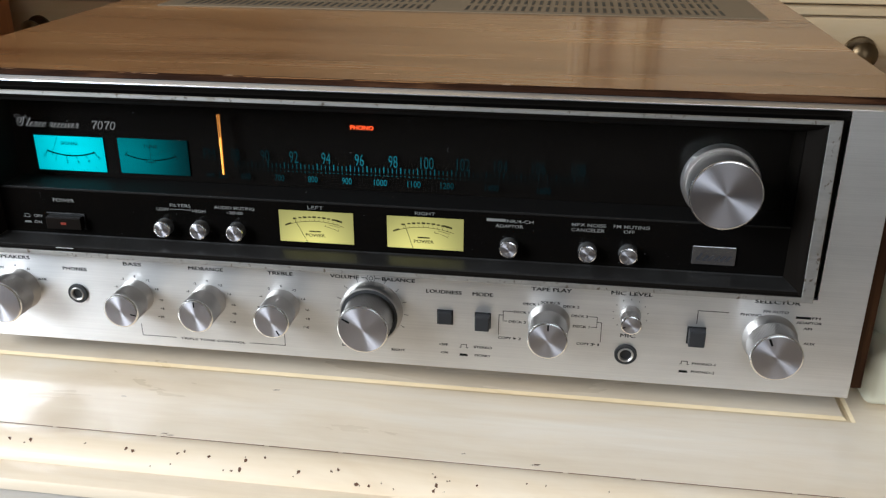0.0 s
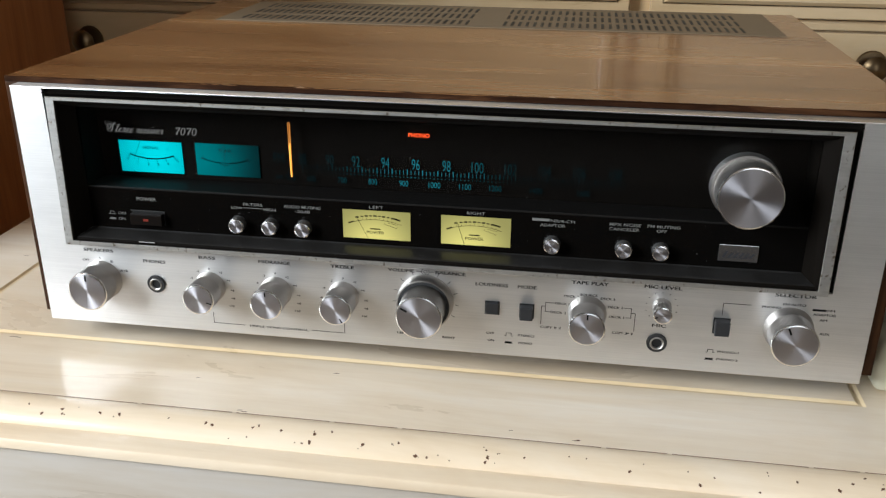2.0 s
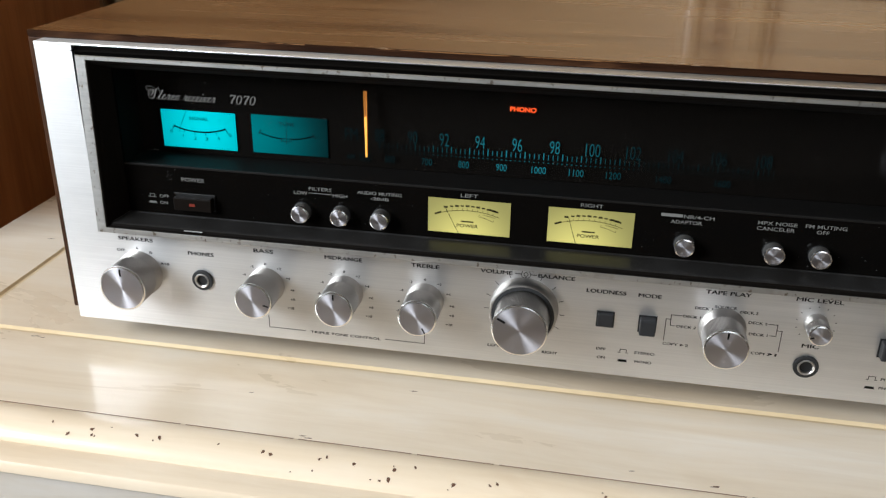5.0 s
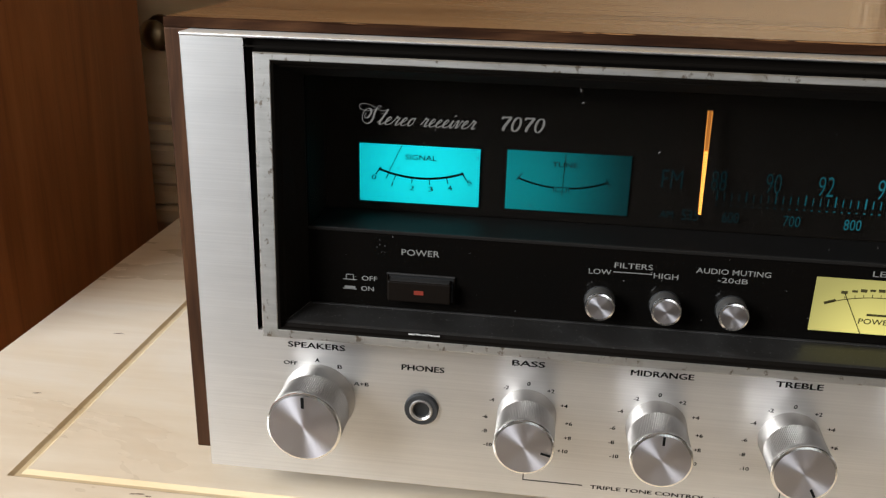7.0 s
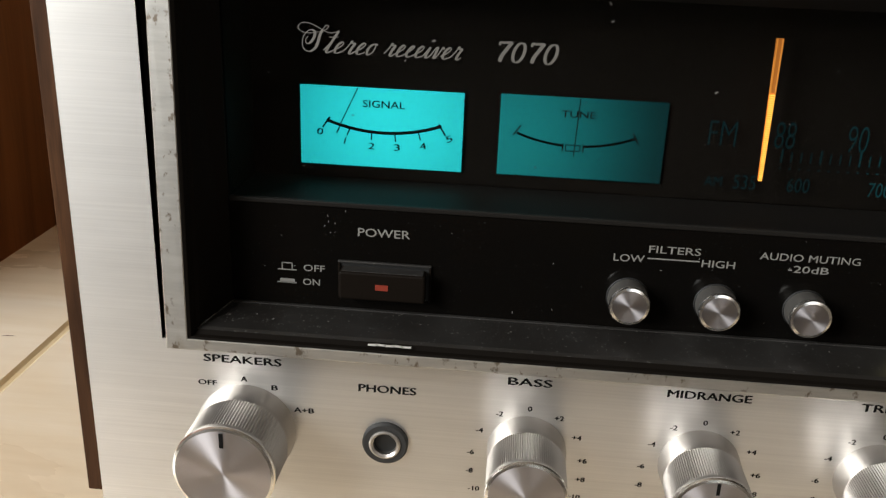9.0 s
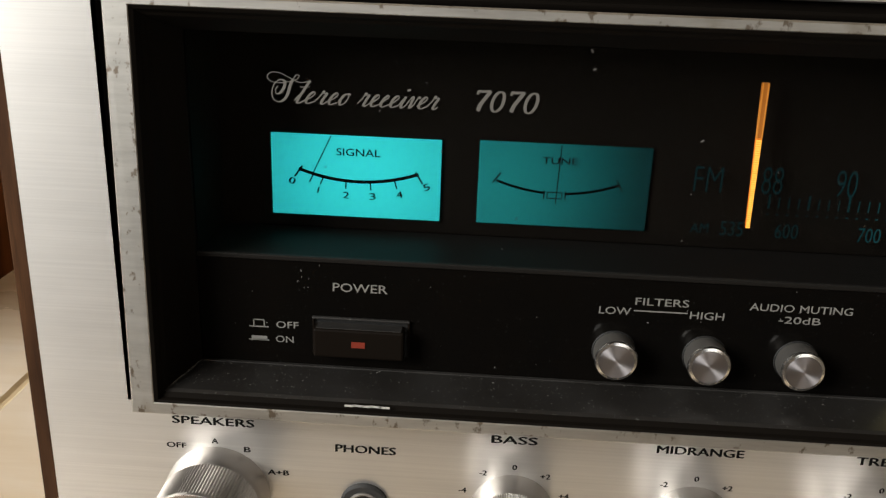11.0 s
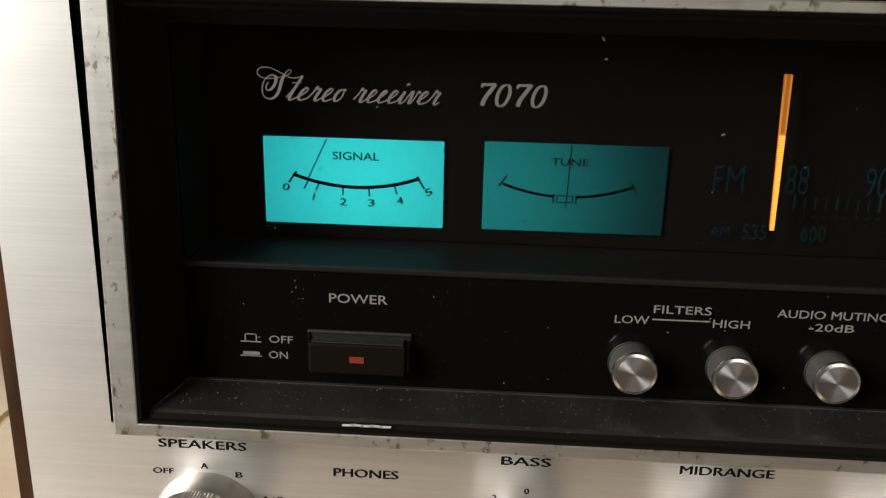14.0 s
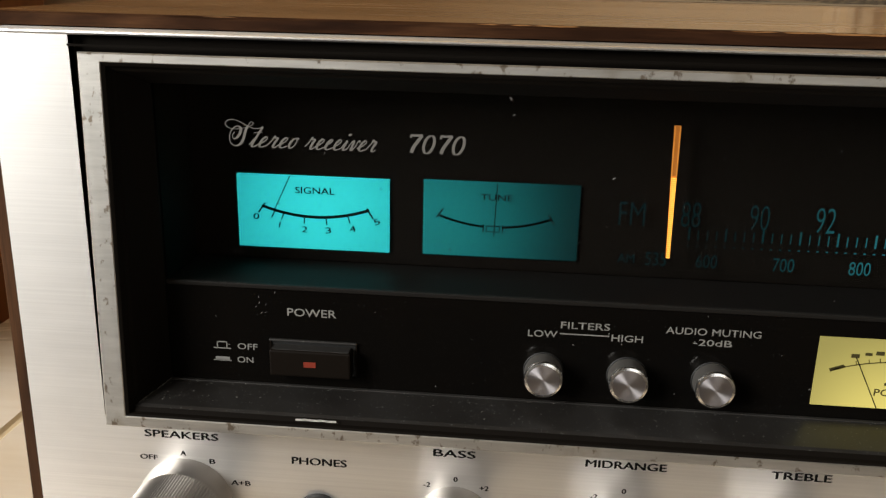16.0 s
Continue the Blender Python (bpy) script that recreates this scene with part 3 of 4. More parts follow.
def dial():
    rp("lower_dial_panel", bx(33, 453, GY, 26, 76, 105), BLACK, "black lower dial panel")
    rp("dial_back", bx(33, 453, 26.2, 29, 78, 160), BLACK_BACK)
    rp("dial_roof", bx(33, 453, GY + 1, 26, 154, 160), BLACK_BACK)
    rp("dial_side", bx(33, 37, GY + 1, 26, 105.2, 154), BLACK_BACK)
    rp("dial_side", bx(449, 453, GY + 1, 26, 105.2, 154), BLACK_BACK)
    rp("dial_sill", bx(37.2, 448.8, GY + 0.8, 26, 105.02, 105.1), BLACK_GLOSS, "glossy black sill")
    g = rp("dial_glass", bx(33.5, 452.5, GY, GY + 0.7, 105.3, 156.5), GLASS, "tinted dial glass")
    g.visible_shadow = False
    rp("dial_lip", bx(37.1, 449.3, GY - 0.5, GY + 0.9, 104.6, 105.75, bevel=0.25), BLACK_GLOSS, "thin black lip under the glass")


dial()


def knob(name, x, z, r, length, y0=0, flange=1.0, seg=72, mark=None, label="", parent=RX, barrel=ALU_BODY):
    """A turned knob: flange, knurled barrel, bright rim and spun face."""
    foot = min(6.4, length * 0.36)
    rows = [(r + flange, 0), (r + flange, -1.6), (r + flange * 0.8, -2.2), (r + flange * 0.3, -foot + 1.4), (r, -foot + 0.6), (r - 0.15, -foot), (r, -foot - 0.4), (r, -length + 2.4), (r - 0.1, -length + 2.0), (r, -length + 1.0)]
    ribs = (6, 7)
    if length < 9:
        rows, ribs = [(r - 0.1, 0), (r - 0.1, -0.4), (r, -0.8), (r, -length + 1.0)], ()
    k = part(name, lathe(rows, seg * 3, ribs), barrel, parent, label, True)
    knob_at(k, x, z, y0)
    part("rim", lathe([(r + 0.05, -length + 1.1), (r + 0.15, -length + 0.7), (r - 0.1, -length + 0.2), (r - 0.7, -length)], seg), CHROME, k, "polished rim", True)
    part("face", lathe([(r - 0.6, -length + 0.05), (0.02, -length - 0.05)], seg), SPUN, k, "spun aluminium face", True)
    if mark is not None:
        b = bmesh.new()
        a = radians(mark)
        pts = [((r * q) * math.sin(a), (r * q) * math.cos(a)) for q in (0.62, 0.86)]
        stroke(b, pts, max(0.7, r * 0.085))
        o = part("index_mark", b, INK, k, "black index mark")
        o.location = (0, (-length - 0.1) * MM, 0)
    return k


knob("speaker_knob", 40.2, 46.0, 12, 19.5, mark=0, flange=0.4)
for x, m in ((109.9, 104), (151.5, 0), (193, 152)):
    knob("tone_knob", x, 46.2, 9.4, 19.5, mark=m, flange=0.3)
BAL = part("balance_ring", lathe([(16.8, 0), (16.8, -1), (16.2, -6.5), (15.6, -7.2), (13.9, -7.2)], 96), ALU_BODY, RX, "turned outer balance ring", True)
knob_at(BAL, 242.6, 47.4)
GAPR = part("ring_gap", lathe([(15.2, -7.25), (13.4, -7.3)], 64), RUBBER, RX)
knob_at(GAPR, 242.6, 47.4)
knob("volume_knob", 242.6, 47.4, 13.2, 23, mark=-62, flange=0.2)
knob("tape_knob", 336.4, 47.2, 10, 20.5, mark=0)
knob("mic_knob", 377.4, 54.6, 5.1, 12, mark=-110, flange=0.3)
knob("selector_knob", 446.8, 46.6, 12.4, 20, mark=-25)
T = part("tuning_flange", lathe([(18.2, 0), (18.2, -5.2), (17.7, -6), (15, -6.2)], 96), ALU_BODY, RX, "turned tuning flange", True)
knob_at(T, 413.4, 127.4, GY)
knob("tuning_knob", 413.4, 127.4, 16.5, 22.5, GY, 0.2, 96)
for x in (130, 150, 170, 314, 353.4, 373.4):
    knob("push_button", x + 0.2, 87.3, 4.55, 5.8, GY, 0, 40, barrel=ALU_SATIN)
    c = part("button_collar", lathe([(4.85, 0), (4.85, -0.2), (4.7, -0.3), (4.45, -0.2)], 32), DARK, RX)
    knob_at(c, x + 0.2, 87.3, GY)

# ---- meters, pointer and scale behind the glass ----
FY = 24.4


def meter_strokes(parent, mat, x0, z1, y, lines):
    """Fine printed lines: (points from the upper left corner, width)."""
    b = bmesh.new()
    for pts, w in lines:
        stroke(b, [(x0 + px, z1 - pz) for px, pz in pts], w)
    o = part("scale_mark", b, mat, parent)
    o.location = (0, y * MM, 0)
    return o


def arc_points(cx, cz, r, a0, a1, n=16):
    return [(cx + r * math.sin(radians(a0 + (a1 - a0) * i / n)), cz + r * math.cos(radians(a0 + (a1 - a0) * i / n))) for i in range(n + 1)]


def signal_meter():
    x0, x1, z0, z1 = 49.2, 89.2, 108.8, 128.3
    m = rp("signal_meter", bx(x0, x1, FY, FY + 1.5, z0, z1), SIGNAL_FACE, "glowing cyan signal meter")
    y = FY - 0.08
    lines = [(arc_points(20.7, -30.0, 40.8, -19.9, 19.7), 0.8), ([(7.2, 7.7), (5.6, 10)], 0.45), ([(34.2, 8), (35.7, 10.4)], 0.45)]
    for a, b in (((9.8, 9.7), (9, 11.3)), ((12.3, 10), (11.6, 11.7)), ((17.7, 10.9), (17.6, 12.5)), ((23.4, 10.9), (23.6, 12.6)), ((29.2, 10.3), (29.7, 11.9))):
        lines.append(([a, b], 0.34))
    meter_strokes(m, INK, x0, z1, y, lines)
    nd = meter_strokes(m, INK, x0, z1, y - 0.6, [([(14.2, 0.1), (9.8, 9.4)], 0.26)])
    nd.name = "needle"
    lettering("SIGNAL", x0 + 20.6, z1 - 3.7, 1.8, y, INK, m, 10.4, bold=0.012)
    for c, px, pz, t in (("0", 4.8, 11.2, 25), ("1", 11, 13.2, 14), ("2", 17.6, 14.2, 5), ("3", 23.9, 14.2, -5), ("4", 30.3, 13.5, -14), ("5", 36.7, 11.3, -25)):
        thicken(lettering(c, x0 + px, z1 - pz, 1.7, y, INK, m, 1.5 if c != "1" else 0.0, turn=t), 0.12)


signal_meter()


def tune_meter():
    x0, x1, z0, z1 = 98, 137.7, 109, 128.7
    m = rp("tune_meter", bx(x0, x1, FY, FY + 1.5, z0, z1), TUNE_FACE, "dim cyan tuning meter")
    y = FY - 0.08
    lines = [(arc_points(18.8, -27.5, 39.2, -20.6, -4.2), 0.6), (arc_points(18.8, -27.5, 39.2, 3.6, 21), 0.6),
             ([(5.6, 7.4), (4, 9.6)], 0.4), ([(32.6, 7.8), (34, 10.3)], 0.4), ([(16.1, 11.2), (16, 13)], 0.35), ([(21, 11.2), (21, 13)], 0.35),
             ([(16.8, 11.4), (20.2, 11.4), (20.2, 12.9), (16.8, 12.9), (16.8, 11.4)], 0.25)]
    meter_strokes(m, INK, x0 - 0.5, z1, y, lines)
    nd = meter_strokes(m, INK, x0 - 0.5, z1, y - 0.6, [([(19.3, 0.1), (18.8, 14)], 0.28)])
    nd.name = "needle"
    lettering("TUNE", x0 + 18.7, z1 - 3.8, 1.7, y, INK, m, 8.2, bold=0.012)


tune_meter()


def power_meter(x0, x1, face, needle, word):
    z0, z1, y0 = 82.9, 100.3, GY - 0.35
    m = rp("power_meter", bx(x0, x1, y0, y0 + 1.2, z0, z1), face, "glowing yellow power meter")
    y = y0 - 0.06
    lines = [(arc_points(19.5, 52, 46.6, 161.3, 199.5), 0.28), ([(3.6, 8.1), (6, 7.2)], 0.9),
             ([(24.6, 8), (27, 8.5), (29.5, 9.4), (31.5, 10.2)], 0.22), ([(24.6, 8), (24.9, 7.2)], 0.2), ([(31.5, 10.2), (31.9, 9.4)], 0.2)]
    for i, a in enumerate((193, 189.5, 186.5, 183.5, 180.5, 177.5, 174.5, 171.5, 168.5, 165.5)):
        p, q = arc_points(19.5, 52, 46.6, a, a, 1)[0], arc_points(19.5, 52, 47.5, a, a, 1)[0]
        lines.append(([p, q], 0.2))
        u = arc_points(19.5, 52, 48.9, a, a, 1)[0]
        lines.append(([(u[0] - 0.45, u[1]), (u[0] + 0.45, u[1])], 0.75 if i % 2 else 1.0))
    lines.append(([(16.4, 11.1), (21.8, 11.1)], 0.75))
    lines.append(([arc_points(19.5, 52, 49.0, a, a, 1)[0] for a in (167.5, 165.5, 163.5)], 1.0))
    lines.append((arc_points(19.5, 52, 45.6, 171, 163.5, 6), 0.2))
    meter_strokes(m, METER_INK, x0, z1, y, lines)
    nd = meter_strokes(m, INK, x0, z1, y - 0.5, [needle])
    nd.name = "needle"
    lettering("POWER", x0 + 19.2, z1 - 13.2, 1.8, y, METER_INK, m, 10.4, bold=0.015)
    lettering(word, (x0 + x1) / 2, 102.4, 1.9, GY - 0.06, WHITE_INK, RX, 8.4 if word == "LEFT" else 10.4)


power_meter(193.6, 233.3, VU_FACE_L, ([(8.6, 4.6), (15, 17.2)], 0.25), "LEFT")
power_meter(251.1, 290.8, VU_FACE_R, ([(9.6, 4.6), (13.6, 17.2)], 0.25), "RIGHT")


def dial_scale():
    d = rp("dial_scale", bx(37.1, 448.9, 25.2, 25.9, 105.6, 153.8), BLACK_BACK, "black dial scale with glowing cyan numbers")
    y = 23.0
    for c, x in (("88", 165), ("90", 181.6), ("92", 197.4), ("94", 215), ("96", 233), ("98", 251), ("100", 269), ("102", 288), ("104", 307.4), ("106", 327), ("108", 347)):
        lettering(c, x, 123.2, 6.9, y, DIAL_INK, d, 4.7 if len(c) < 3 else 6.8, bold=-0.012)
    lettering("FM", 150.6, 122.8, 6.6, y, DIAL_INK, d, 6.4, bold=-0.012)
    lettering("AM", 150, 111, 2.6, y, DIAL_INK, d, 4.2)
    for c, x in (("535", 157.4), ("600", 170), ("700", 188.8), ("800", 207.2), ("900", 225.8), ("1000", 244), ("1100", 262), ("1200", 279.6), ("1400", 303), ("1600", 330)):
        lettering(c, x, 111.2, 3.7, y, DIAL_INK, d, 1.75 * len(c))
    b = bmesh.new()
    x, i = 165.0, 0
    while x < 352:
        stroke(b, [(x, 116.7), (x, 119.0 if i % 4 else 119.6)], 0.3 if i % 4 else 0.5)
        stroke(b, [(x - 0.15, 115), (x + 0.15, 115)], 0.35)
        x, i = x + 2.25, i + 1
    o = part("scale_mark", b, DIAL_INK, d)
    o.location = (0, y * MM, 0)
    lettering("PHONO", 235, 140.6, 2.3, y, RED_SIGN, d, 12.4, bold=0.03, name="lit_sign")


dial_scale()


def pointer():
    """A ridged light rod, lit below and dim above, leaning a little."""
    def rod(z0, z1, w0, w1, x0, x1, y0, y1):
        b = bmesh.new()
        lo = [b.verts.new(((x0 + sx * w0 / 2) * MM, (y0 + sy) * MM, z0 * MM)) for sx, sy in ((-1, 0), (1, 0), (1, 0.8), (-1, 0.8))]
        hi = [b.verts.new(((x1 + sx * w1 / 2) * MM, (y1 + sy) * MM, z1 * MM)) for sx, sy in ((-1, 0), (1, 0), (1, 0.8), (-1, 0.8))]
        for k in range(4):
            b.faces.new((lo[k], lo[(k + 1) % 4], hi[(k + 1) % 4], hi[k]))
        b.faces.new(lo[::-1])
        b.faces.new(hi)
        return b

    p = rp("dial_pointer", rod(113, 133.4, 0.8, 1.25, 159.5, 159.2, 18, 18.8), ORANGE, "glowing orange dial pointer")
    n = 40
    for i in range(n):
        f = i / n
        w = 0.82 + 0.45 * f
        x, y, z = 159.5 - 0.3 * f, 18 + 0.8 * f, 113.1 + 20.2 * f
        part("ridge", bx(x - w / 2, x + w / 2, y - 0.2, y + 0.05, z, z + 0.27), ORANGE_RIB, p)
    rp("pointer_stem", rod(133.5, 145.5, 1.25, 1.55, 159.2, 159.05, 18.8, 19.3), ORANGE_DIM, "dim amber stem", False, p)
    for sx in (-0.54, 0.54):
        rp("stem_edge", rod(133.5, 145.4, 0.24, 0.3, 159.2 + sx, 159.05 + sx * 1.12, 18.6, 19.1), ORANGE_EDGE, "", False, p)



pointer()

# ---- printing on the dial window ----
TY = GY - 0.06


def white(s, x, z, h, w=0.0, **k):
    return lettering(s, x, z, h, TY, WHITE_INK, RX, w, bold=0.005, **k)


# the script line in flowing strokes, thick on the way down
GLYPHS = {
    "t": (0.85, [(0.0, 0.2), (0.3, 0.9), (0.5, 2.0), (0.36, 0.9), (0.3, 0.2), (0.48, 0.0), (0.85, 0.2)]),
    "e": (0.98, [(0.0, 0.2), (0.45, 0.5), (0.68, 0.84), (0.5, 1.02), (0.25, 0.75), (0.2, 0.28), (0.45, 0.0), (0.98, 0.2)]),
    "r": (1.08, [(0.0, 0.2), (0.26, 0.7), (0.34, 1.14), (0.44, 0.94), (0.74, 0.95), (0.66, 0.5), (0.66, 0.1), (0.84, 0.0), (1.08, 0.2)]),
    "o": (0.98, [(0.62, 0.96), (0.3, 0.88), (0.14, 0.4), (0.36, 0.0), (0.68, 0.24), (0.72, 0.72), (0.58, 0.98), (0.84, 0.9)]),
    "c": (0.92, [(0.0, 0.2), (0.6, 0.8), (0.5, 1.0), (0.25, 0.72), (0.18, 0.26), (0.42, 0.0), (0.92, 0.2)]),
    "i": (0.68, [(0.0, 0.2), (0.3, 0.98), (0.24, 0.3), (0.38, 0.0), (0.68, 0.2)]),
    "v": (1.06, [(0.0, 0.2), (0.22, 0.92), (0.38, 0.92), (0.42, 0.4), (0.48, 0.0), (0.74, 0.36), (0.84, 0.98), (1.06, 0.84)]),
}
SCRIPT_S = [(62.58, 144.04), (60.72, 143.73), (58.74, 144.58), (56.77, 145.47), (54.99, 145.61), (54.0, 144.78), (54.59, 143.82), (56.37, 143.49), (58.55, 143.85), (60.13, 144.4), (60.64, 145.1), (60.01, 145.21), (59.34, 144.31)]
SCRIPT_BODY = [(59.34, 144.31), (58.66, 142.97), (58.27, 141.55), (57.56, 140.25), (56.37, 139.58), (55.19, 140.08), (54.87, 141.49), (55.38, 143.11), (56.57, 144.14), (57.56, 143.88), (57.48, 142.66), (56.57, 141.44), (55.78, 141.3), (55.66, 142.11), (56.17, 142.8)]


def flowing(pts, n=6):
    out = []
    q = [pts[0]] + list(pts) + [pts[-1]]
    for a, b, c, d in zip(q, q[1:], q[2:], q[3:]):
        for i in range(n):
            u = i / n
            out.append(tuple(0.5 * (2 * b[k] + (c[k] - a[k]) * u + (2 * a[k] - 5 * b[k] + 4 * c[k] - d[k]) * u * u + (3 * b[k] - a[k] - 3 * c[k] + d[k]) * u ** 3) for k in (0, 1)))
    return out + [pts[-1]]


PEN_STEP = itertools.count()


def pen(bm, pts, thin=0.26, thick=0.56, both=False):
    """A ribbon along a flowing line, each point a hair nearer than the last."""
    pts = flowing(pts)
    last = None
    for i, (x, z) in enumerate(pts):
        a, b = pts[max(i - 1, 0)], pts[min(i + 1, len(pts) - 1)]
        dx, dz = b[0] - a[0], b[1] - a[1]
        l = math.hypot(dx, dz) + 1e-9
        w = (thin + (thick - thin) * max(0.0, abs(dz) / l if both else -dz / l)) / 2
        y = -0.0004 * next(PEN_STEP) * MM
        pair = [bm.verts.new(((x + s * w * dz / l) * MM, y, (z - s * w * dx / l) * MM)) for s in (-1, 1)]
        if last:
            bm.faces.new((last[0], last[1], pair[1], pair[0]))
        last = pair


SW = bmesh.new()
pen(SW, SCRIPT_S, 0.16, 0.2)
pen(SW, SCRIPT_BODY, 0.22, 0.62)
for word, x, size in (("tereo", 59.2, 2.32), ("receiver", 72.4, 2.14)):
    for c in word:
        adv, pts = GLYPHS[c]
        pen(SW, [(x + (p + 0.55 * q) * size, 139.5 + q * 2.4) for p, q in pts])
        if c == "t":
            stroke(SW, [(x + 0.7 * size, 142.8), (x + 1.5 * size, 142.9)], 0.18)
        if c == "i":
            stroke(SW, [(x + 1.04 * size, 143.1), (x + 1.2 * size, 143.2)], 0.42)
        x += adv * size
SWO = part("script_lettering", SW, SCRIPT_INK, RX, "thin silver script lettering")
SWO.location = (0, TY * MM, 0)
NUM = bmesh.new()
for x in (96.7, 103.5):
    pen(NUM, [(x + 0.55, 143.0), (x + 0.85, 143.7), (x + 1.5, 143.6), (x + 3.3, 143.75)], 0.5, 0.4)
    pen(NUM, [(x + 3.2, 143.75), (x + 2.1, 142.2), (x + 1.2, 140.9), (x + 0.75, 139.6)], 0.3, 0.85)
for x in (101.45, 108.25):
    pen(NUM, [(x + 1.12 * math.sin(a) + 0.55 * math.cos(a), 141.65 + 2.05 * math.cos(a)) for a in (k * math.pi / 8 for k in range(17))], 0.26, 0.66, True)
NUMO = part("number_lettering", NUM, SCRIPT_INK, RX, "silver italic numerals")
NUMO.location = (0, TY * MM, 0)
white("POWER", 73.3, 98.9, 2.1, 12.2)
white("OFF", 56.8, 89.0, 1.7, 5.1)
white("ON", 56.1, 85.4, 1.7, 4.1)
white("LOW", 129.6, 97, 1.8, 7)
white("FILTERS", 139.6, 99.5, 1.8, 11.6)
white("HIGH", 149.6, 96.9, 1.8, 7.4)
white("AUDIO MUTING", 169.4, 99.7, 1.8, 22)
white("-20dB", 169.5, 97, 1.7, 9)
white("NR/4-CH", 319.4, 100.8, 1.8, 13.4)
white("ADAPTOR", 314, 98, 1.8, 14)
white("MPX NOISE", 353.6, 100.9, 1.8, 17)
white("CANCELER", 353.2, 98.2, 1.8, 16.4)
white("FM MUTING", 374.4, 101, 1.8, 17.6)
white("OFF", 373.4, 98.4, 1.8, 5.4)
def line(pts, width, mat, y):
    """One printed line of its own."""
    o = part("printed_line", stroke(bmesh.new(), pts, width), mat, RX)
    o.location = (0, y * MM, 0)


line([(133.8, 97.2), (145.2, 97.2)], 0.3, WHITE_INK, TY)
line([(303.2, 101), (311.4, 101)], 1.5, WHITE_INK, TY)  # a trade name, as a bar
line([(49.1, 88.5), (49.1, 89.9), (51.5, 89.9), (51.5, 88.5)], 0.28, WHITE_INK, TY)
line([(48.2, 88.2), (52.4, 88.2)], 0.28, WHITE_INK, TY - 0.01)
line([(48.0, 84.9), (52.4, 84.9)], 0.28, WHITE_INK, TY)
line([(49.0, 85.4), (51.6, 85.4)], 1.0, WHITE_INK, TY)


def power_button():
    p = rp("power_button", bx(63.4, 83.6, GY - 4.1, GY - 0.1, 83.4, 90.3, bevel=0.5), BUTTON, "dark brown-black power button")
    rp("button_top", bx(64, 83, GY - 3.6, GY - 0.3, 90.2, 90.42, bevel=0.08), DUSTY_BROWN, "dusty upper side", False, p)
    rp("slot", bx(62.8, 84.4, GY - 0.06, GY + 0.2, 82.6, 91.2), DARK, "dark slot round the button", False, p)
    rp("slot_lip", bx(62.6, 84.6, GY - 0.9, GY - 0.02, 91.2, 91.75, bevel=0.2), DUSTY_BROWN, "dusty upper lip", False, p)
    for x in (62.6, 84.1):
        rp("slot_side", bx(x, x + 0.5, GY - 0.5, GY - 0.02, 82.4, 91.15, bevel=0.1), BUTTON, "", False, p)
    rp("red_window", bx(72.0, 75.0, GY - 4.25, GY - 4.0, 86.2, 87.6), RED_LAMP, "small red window", False, p)



power_button()


def badge():
    b = rp("maker_badge", bx(404.6, 425.6, GY - 0.9, GY, 83.6, 93.4, bevel=0.3), BADGE, "silver maker's badge")
    s = bmesh.new()
    stroke(s, [(406.8, 85.8), (423.4, 85.8)], 0.3)
    for x in (407.6, 410.6, 413.4, 416.2, 419, 421.6):
        stroke(s, [(x, 86.6), (x + 1.5, 88.2 if x > 408 else 89.2)], 1.3)
    o = part("badge_marks", s, BADGE_INK, b)
    o.location = (0, (GY - 0.96) * MM, 0)


badge()

# a pale scuff on the lower bezel lip
SC = bmesh.new()
for i in range(5):
    stroke(SC, [(72 + i * 1.9, 76.2 + 0.15 * (i % 2)), (73.8 + i * 1.9, 76.25)], 0.5)
SCO = part("scuff", SC, CHIP_PALE, RX, "pale scuff")
SCO.location = (0, -0.0082, 0)

# ---- printing on the silver panel ----
PY = -0.06


def ink(s, x, z, h=1.5, w=0.0, **k):
    return thicken(lettering(s, x, z, h, PY, INK, RX, w, **k), 0.11 * h)


for s, x, z, w in (("SPEAKERS", 39.6, 65.2, 19.2), ("PHONES", 75.2, 60.2, 14), ("BASS", 109.4, 65.2, 10.4), ("MIDRANGE", 151.4, 65.2, 19.4), ("TREBLE", 193, 65.4, 14),
                   ("VOLUME", 228.2, 66, 15.4), ("BALANCE", 257.2, 66, 17.4), ("LOUDNESS", 281.2, 60.8, 18.6), ("MODE", 301.6, 60.8, 10.6), ("TAPE PLAY", 336.8, 66, 20.4),
                   ("MIC LEVEL", 377.2, 66.6, 20.6), ("SELECTOR", 448, 67, 21.6), ("MIC", 377, 42.6, 7.6)):
    ink(s, x, z, 2.1, w)
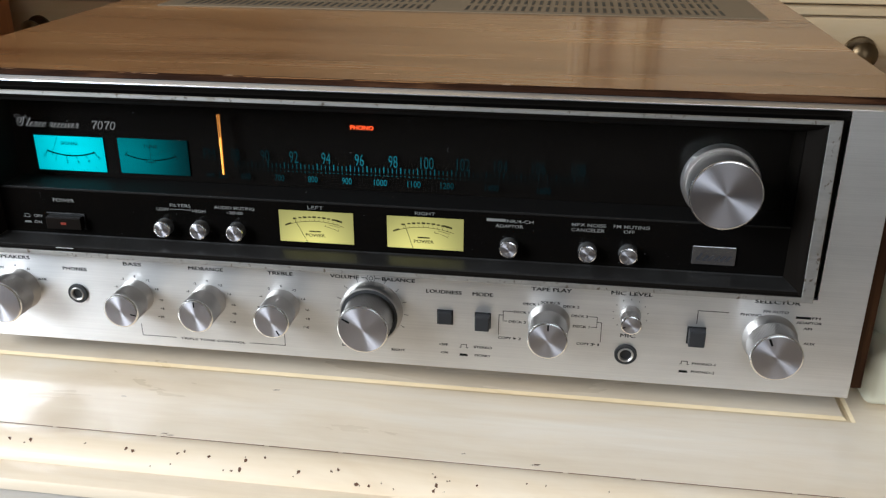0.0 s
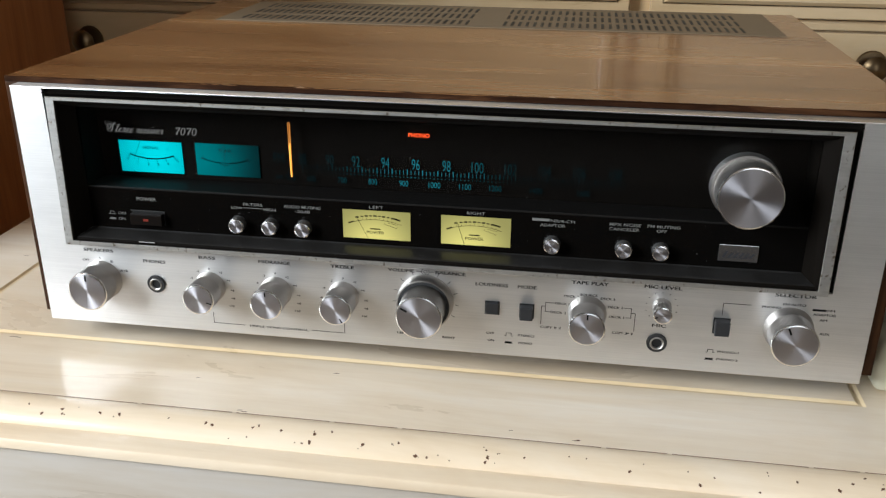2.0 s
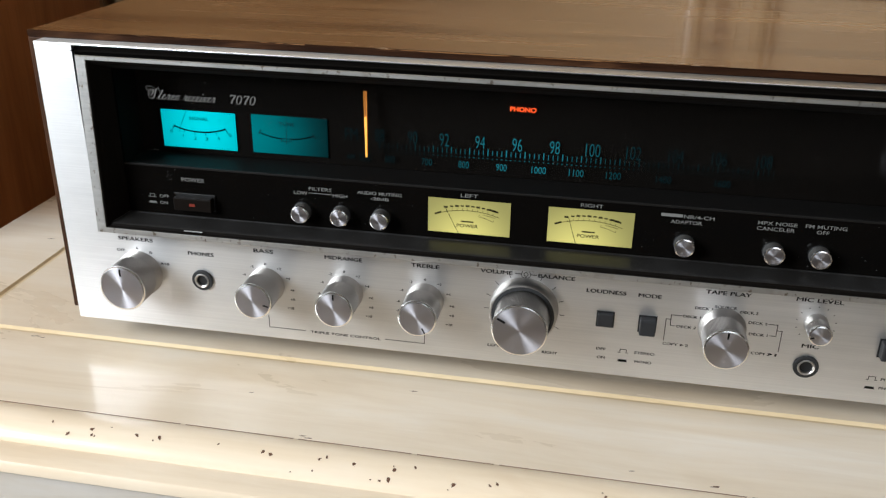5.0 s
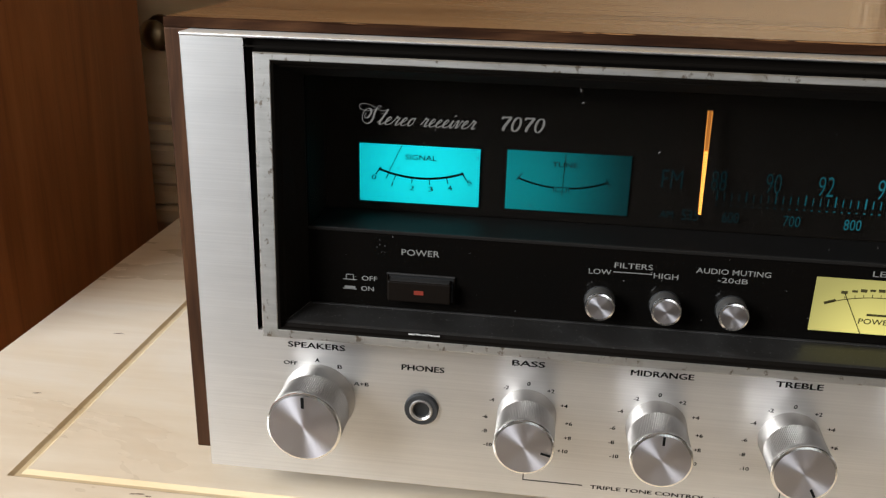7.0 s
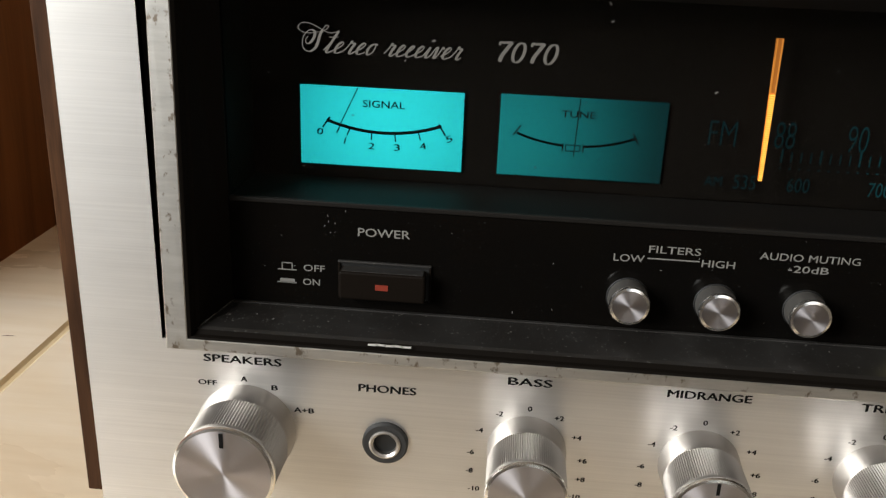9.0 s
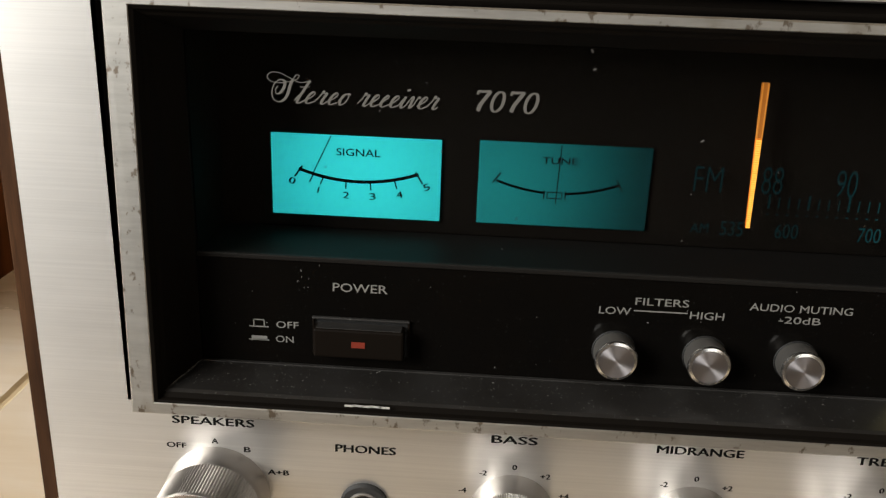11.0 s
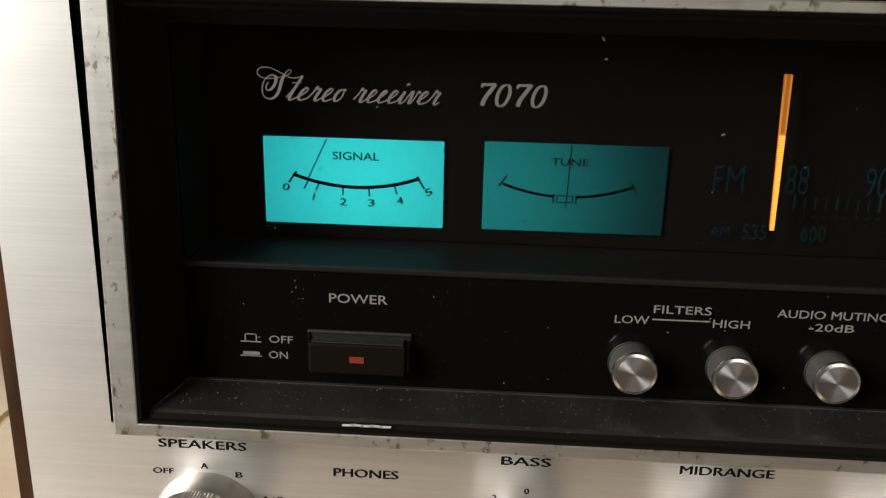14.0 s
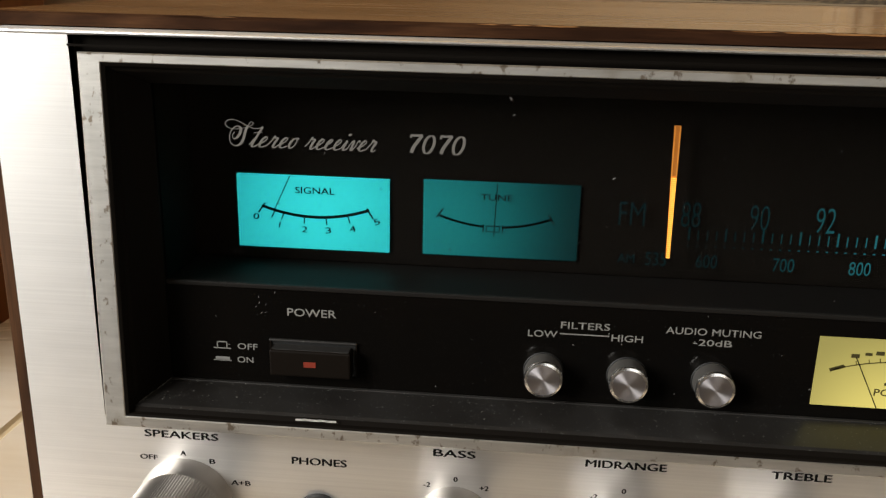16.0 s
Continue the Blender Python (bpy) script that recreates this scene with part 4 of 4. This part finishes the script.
for s, x, z, w in (("OFF", 30.6, 58.3, 4.6), ("A", 39.8, 60, 1.5), ("B", 47.4, 58.2, 1.5), ("A+B", 54.6, 52.5, 5),
                   ("TRIPLE TONE CONTROL", 151.2, 21.4, 37.6), ("LEFT", 228.4, 25, 6), ("RIGHT", 256.4, 24.2, 7.4),
                   ("OFF", 281.2, 29.6, 4.6), ("ON", 281.6, 24.8, 3.8), ("STEREO", 302.2, 29.4, 9.6), ("MONO", 302, 24.4, 8),
                   ("DECK 1", 326.8, 57, 8), ("SOURCE", 336.6, 58.6, 9.8), ("DECK 2", 347.4, 57, 8), ("DECK 1", 322, 52, 8), ("DECK 2", 320, 46.2, 9),
                   ("COPY 1", 314.4, 36.2, 8.4), ("2", 321.4, 36.2, 1.4), ("DECK 2", 352, 52, 8.4), ("DECK 1", 353, 46, 8.4), ("COPY 2", 355.4, 36, 8.4), ("1", 362.4, 36, 0.7),
                   ("PHONO", 436.2, 59.2, 10), ("FM AUTO", 448, 61.6, 12), ("FM", 467.4, 59.4, 3.8), ("ADAPTOR", 464.4, 56.6, 12), ("AM", 464.2, 53.4, 4), ("AUX", 466.2, 45, 5.4),
                   ("PHONO-1", 416.6, 29, 11.6), ("PHONO-2", 416.6, 24.2, 11.6)):
    ink(s, x, z, 1.45, w)
for kx in (109.9, 151.5, 193):
    for s, dx, z in (("0", 0, 58), ("2", 7.2, 56), ("4", 11.8, 51), ("6", 13.7, 44.6), ("8", 13.7, 39.2), ("10", 12.4, 34)):
        for sign in ((-1, 1) if dx else (1,)):
            ink((("+" if sign > 0 else "-") if dx else "") + s, kx + sign * dx, z, 1.4)
for pts in ([(110, 28.6), (110, 21.6), (129.6, 21.6)], [(172.6, 21.6), (193, 21.6), (193, 28.6)], [(410.6, 52.4), (410.6, 59.6), (425.4, 59.6)],
            [(317.4, 52), (312.6, 52), (312.6, 46.2), (314.6, 46.2)], [(312.6, 49.6), (310.4, 49.6), (310.4, 38)],
            [(357, 52), (361, 52), (361, 46), (358.2, 46)], [(361, 49), (363.4, 49), (363.4, 38)],
            [(289.8, 28.6), (290.6, 28.6), (290.6, 30.4), (293.6, 30.4), (293.6, 28.6), (294.4, 28.6)], [(289.8, 23.6), (294.4, 23.6)],
            [(404.6, 28.2), (405.4, 28.2), (405.4, 30), (408.4, 30), (408.4, 28.2), (409.2, 28.2)], [(404.4, 23.4), (409, 23.4)],
            [(237.6, 66), (240.4, 66)], [(244.8, 66), (247.6, 66)]):
    line(pts, 0.36, INK, PY)
for pts in ([(290.6, 24.2), (293.6, 24.2)], [(405.2, 24), (408.2, 24)]):
    line(pts, 1.2, INK, PY)
line([(458.4, 59.3), (464.4, 59.3)], 1.3, INK, PY)  # a trade name, as a bar
line([(242.6, 64.2), (242.6, 61.4)], 0.7, INK, PY)
for r in (2.2, 1.0):
    line([(242.6 + p, 66 + q) for p, q in arc_points(0, 0, r, 0, 360, 14)], 0.28, INK, PY)
for a in (-95, -72, -48, -24, 24, 48, 72, 95, 118):
    p = [(242.6 + r * math.sin(radians(a)), 47.4 + r * math.cos(radians(a))) for r in (17.6, 19.6)]
    line(p, 0.3, INK, PY)
for a in range(-135, 136, 27):
    p = [(377.4 + r * math.sin(radians(a)), 54.6 + r * math.cos(radians(a))) for r in (8.6, 8.9)]
    line(p, 0.35, INK, PY)
for cx in (319.2, 360.2):
    line([(cx - 0.5, 36.6), (cx + 0.5, 36.2), (cx - 0.5, 35.8), (cx - 0.5, 36.6)], 0.35, INK, PY)


def jack(x, z, r):
    j = rp("headphone_jack", lathe([(r, 0), (r, -0.9), (r - 0.4, -1.3), (r - 1.9, -1.3)], 40), RUBBER, "black jack socket", True)
    knob_at(j, x, z)
    part("metal_ring", lathe([(r - 1.7, -1.0), (r - 1.8, -1.6), (r - 2.2, -1.75), (r - 2.8, -1.3), (r - 2.9, 0.5)], 40), ALU_BODY, j, "bright metal ring", True)
    part("bore", lathe([(r - 2.6, -0.5), (r - 2.9, -0.2), (0.02, -0.12)], 24), DARK, j)


jack(75.1, 45.4, 5.7)
jack(376.8, 31.8, 5.8)


def switch(x, z, w, h, out):
    s = rp("push_switch", bx(x - w / 2, x + w / 2, -out, -0.05, z - h / 2, z + h / 2, bevel=0.5), SWITCH, "grey-black square push switch")
    rp("switch_frame", bx(x - w / 2 - 0.6, x + w / 2 + 0.6, -0.5, -0.02, z - h / 2 - 0.6, z + h / 2 + 0.6, bevel=0.1), DARK, "", False, s)


switch(282, 46.2, 7.4, 7.4, 2.0)
switch(302, 45.8, 7.4, 8.0, 5.5)
switch(411, 45.6, 8, 8.6, 5.5)


# dust and scratches on the dial window
def dust():
    rnd = random.Random(3)
    b = bmesh.new()
    spots = [(118.5, 155, 0.22), (119.6, 152.6, 0.25), (120.4, 149, 0.2), (143.5, 135.5, 0.22)]
    spots += [(rnd.uniform(42, 440), rnd.uniform(81, 153), rnd.choice((0.06, 0.08, 0.1, 0.14))) for _ in range(150)]
    spots += [(rnd.gauss(62, 4), rnd.gauss(102, 2.5), rnd.choice((0.06, 0.08, 0.1))) for _ in range(7)]
    for x, z, r in spots:
        a = rnd.uniform(0, 3)
        k = rnd.choice((1, 1, 1, 1, 1, 2)) if r < 0.2 else 1
        stroke(b, [(x - r * k * math.cos(a), z - r * k * math.sin(a)), (x + r * k * math.cos(a), z + r * k * math.sin(a))], r * 1.4)
    sd = bmesh.new()
    for _ in range(620):
        f = rnd.random() ** 2.2
        if rnd.random() < 0.8:
            x, g = 37 + 400 * rnd.random() ** 1.5, 1 - f * 0.9
        else:
            g = rnd.random()
            x = 32.2 + 4.8 * g + 0.4 * f
        p = Vector((x, -6.0 + 9.1 * g - GY + 0.1, 76.95 + 2.55 * g))
        blot(sd, rnd, p, Vector((1, 0, 0)), Vector((0, 0.96, 0.27)), Vector((0, -0.27, 0.96)), rnd.choice((0.05, 0.06, 0.08, 0.1, 0.16)))
    o = part("shelf_dust", sd, DUST_PALE, RX, "pale dust lying along the shelf's edges")
    o.location = (0, (GY - 0.1) * MM, 0)
    o["kind"] = "stuff"
    o = part("dust_specks", b, DUST, RX, "tiny pale dust specks")
    o.location = (0, (GY - 0.1) * MM, 0)
    o["kind"] = "stuff"


dust()
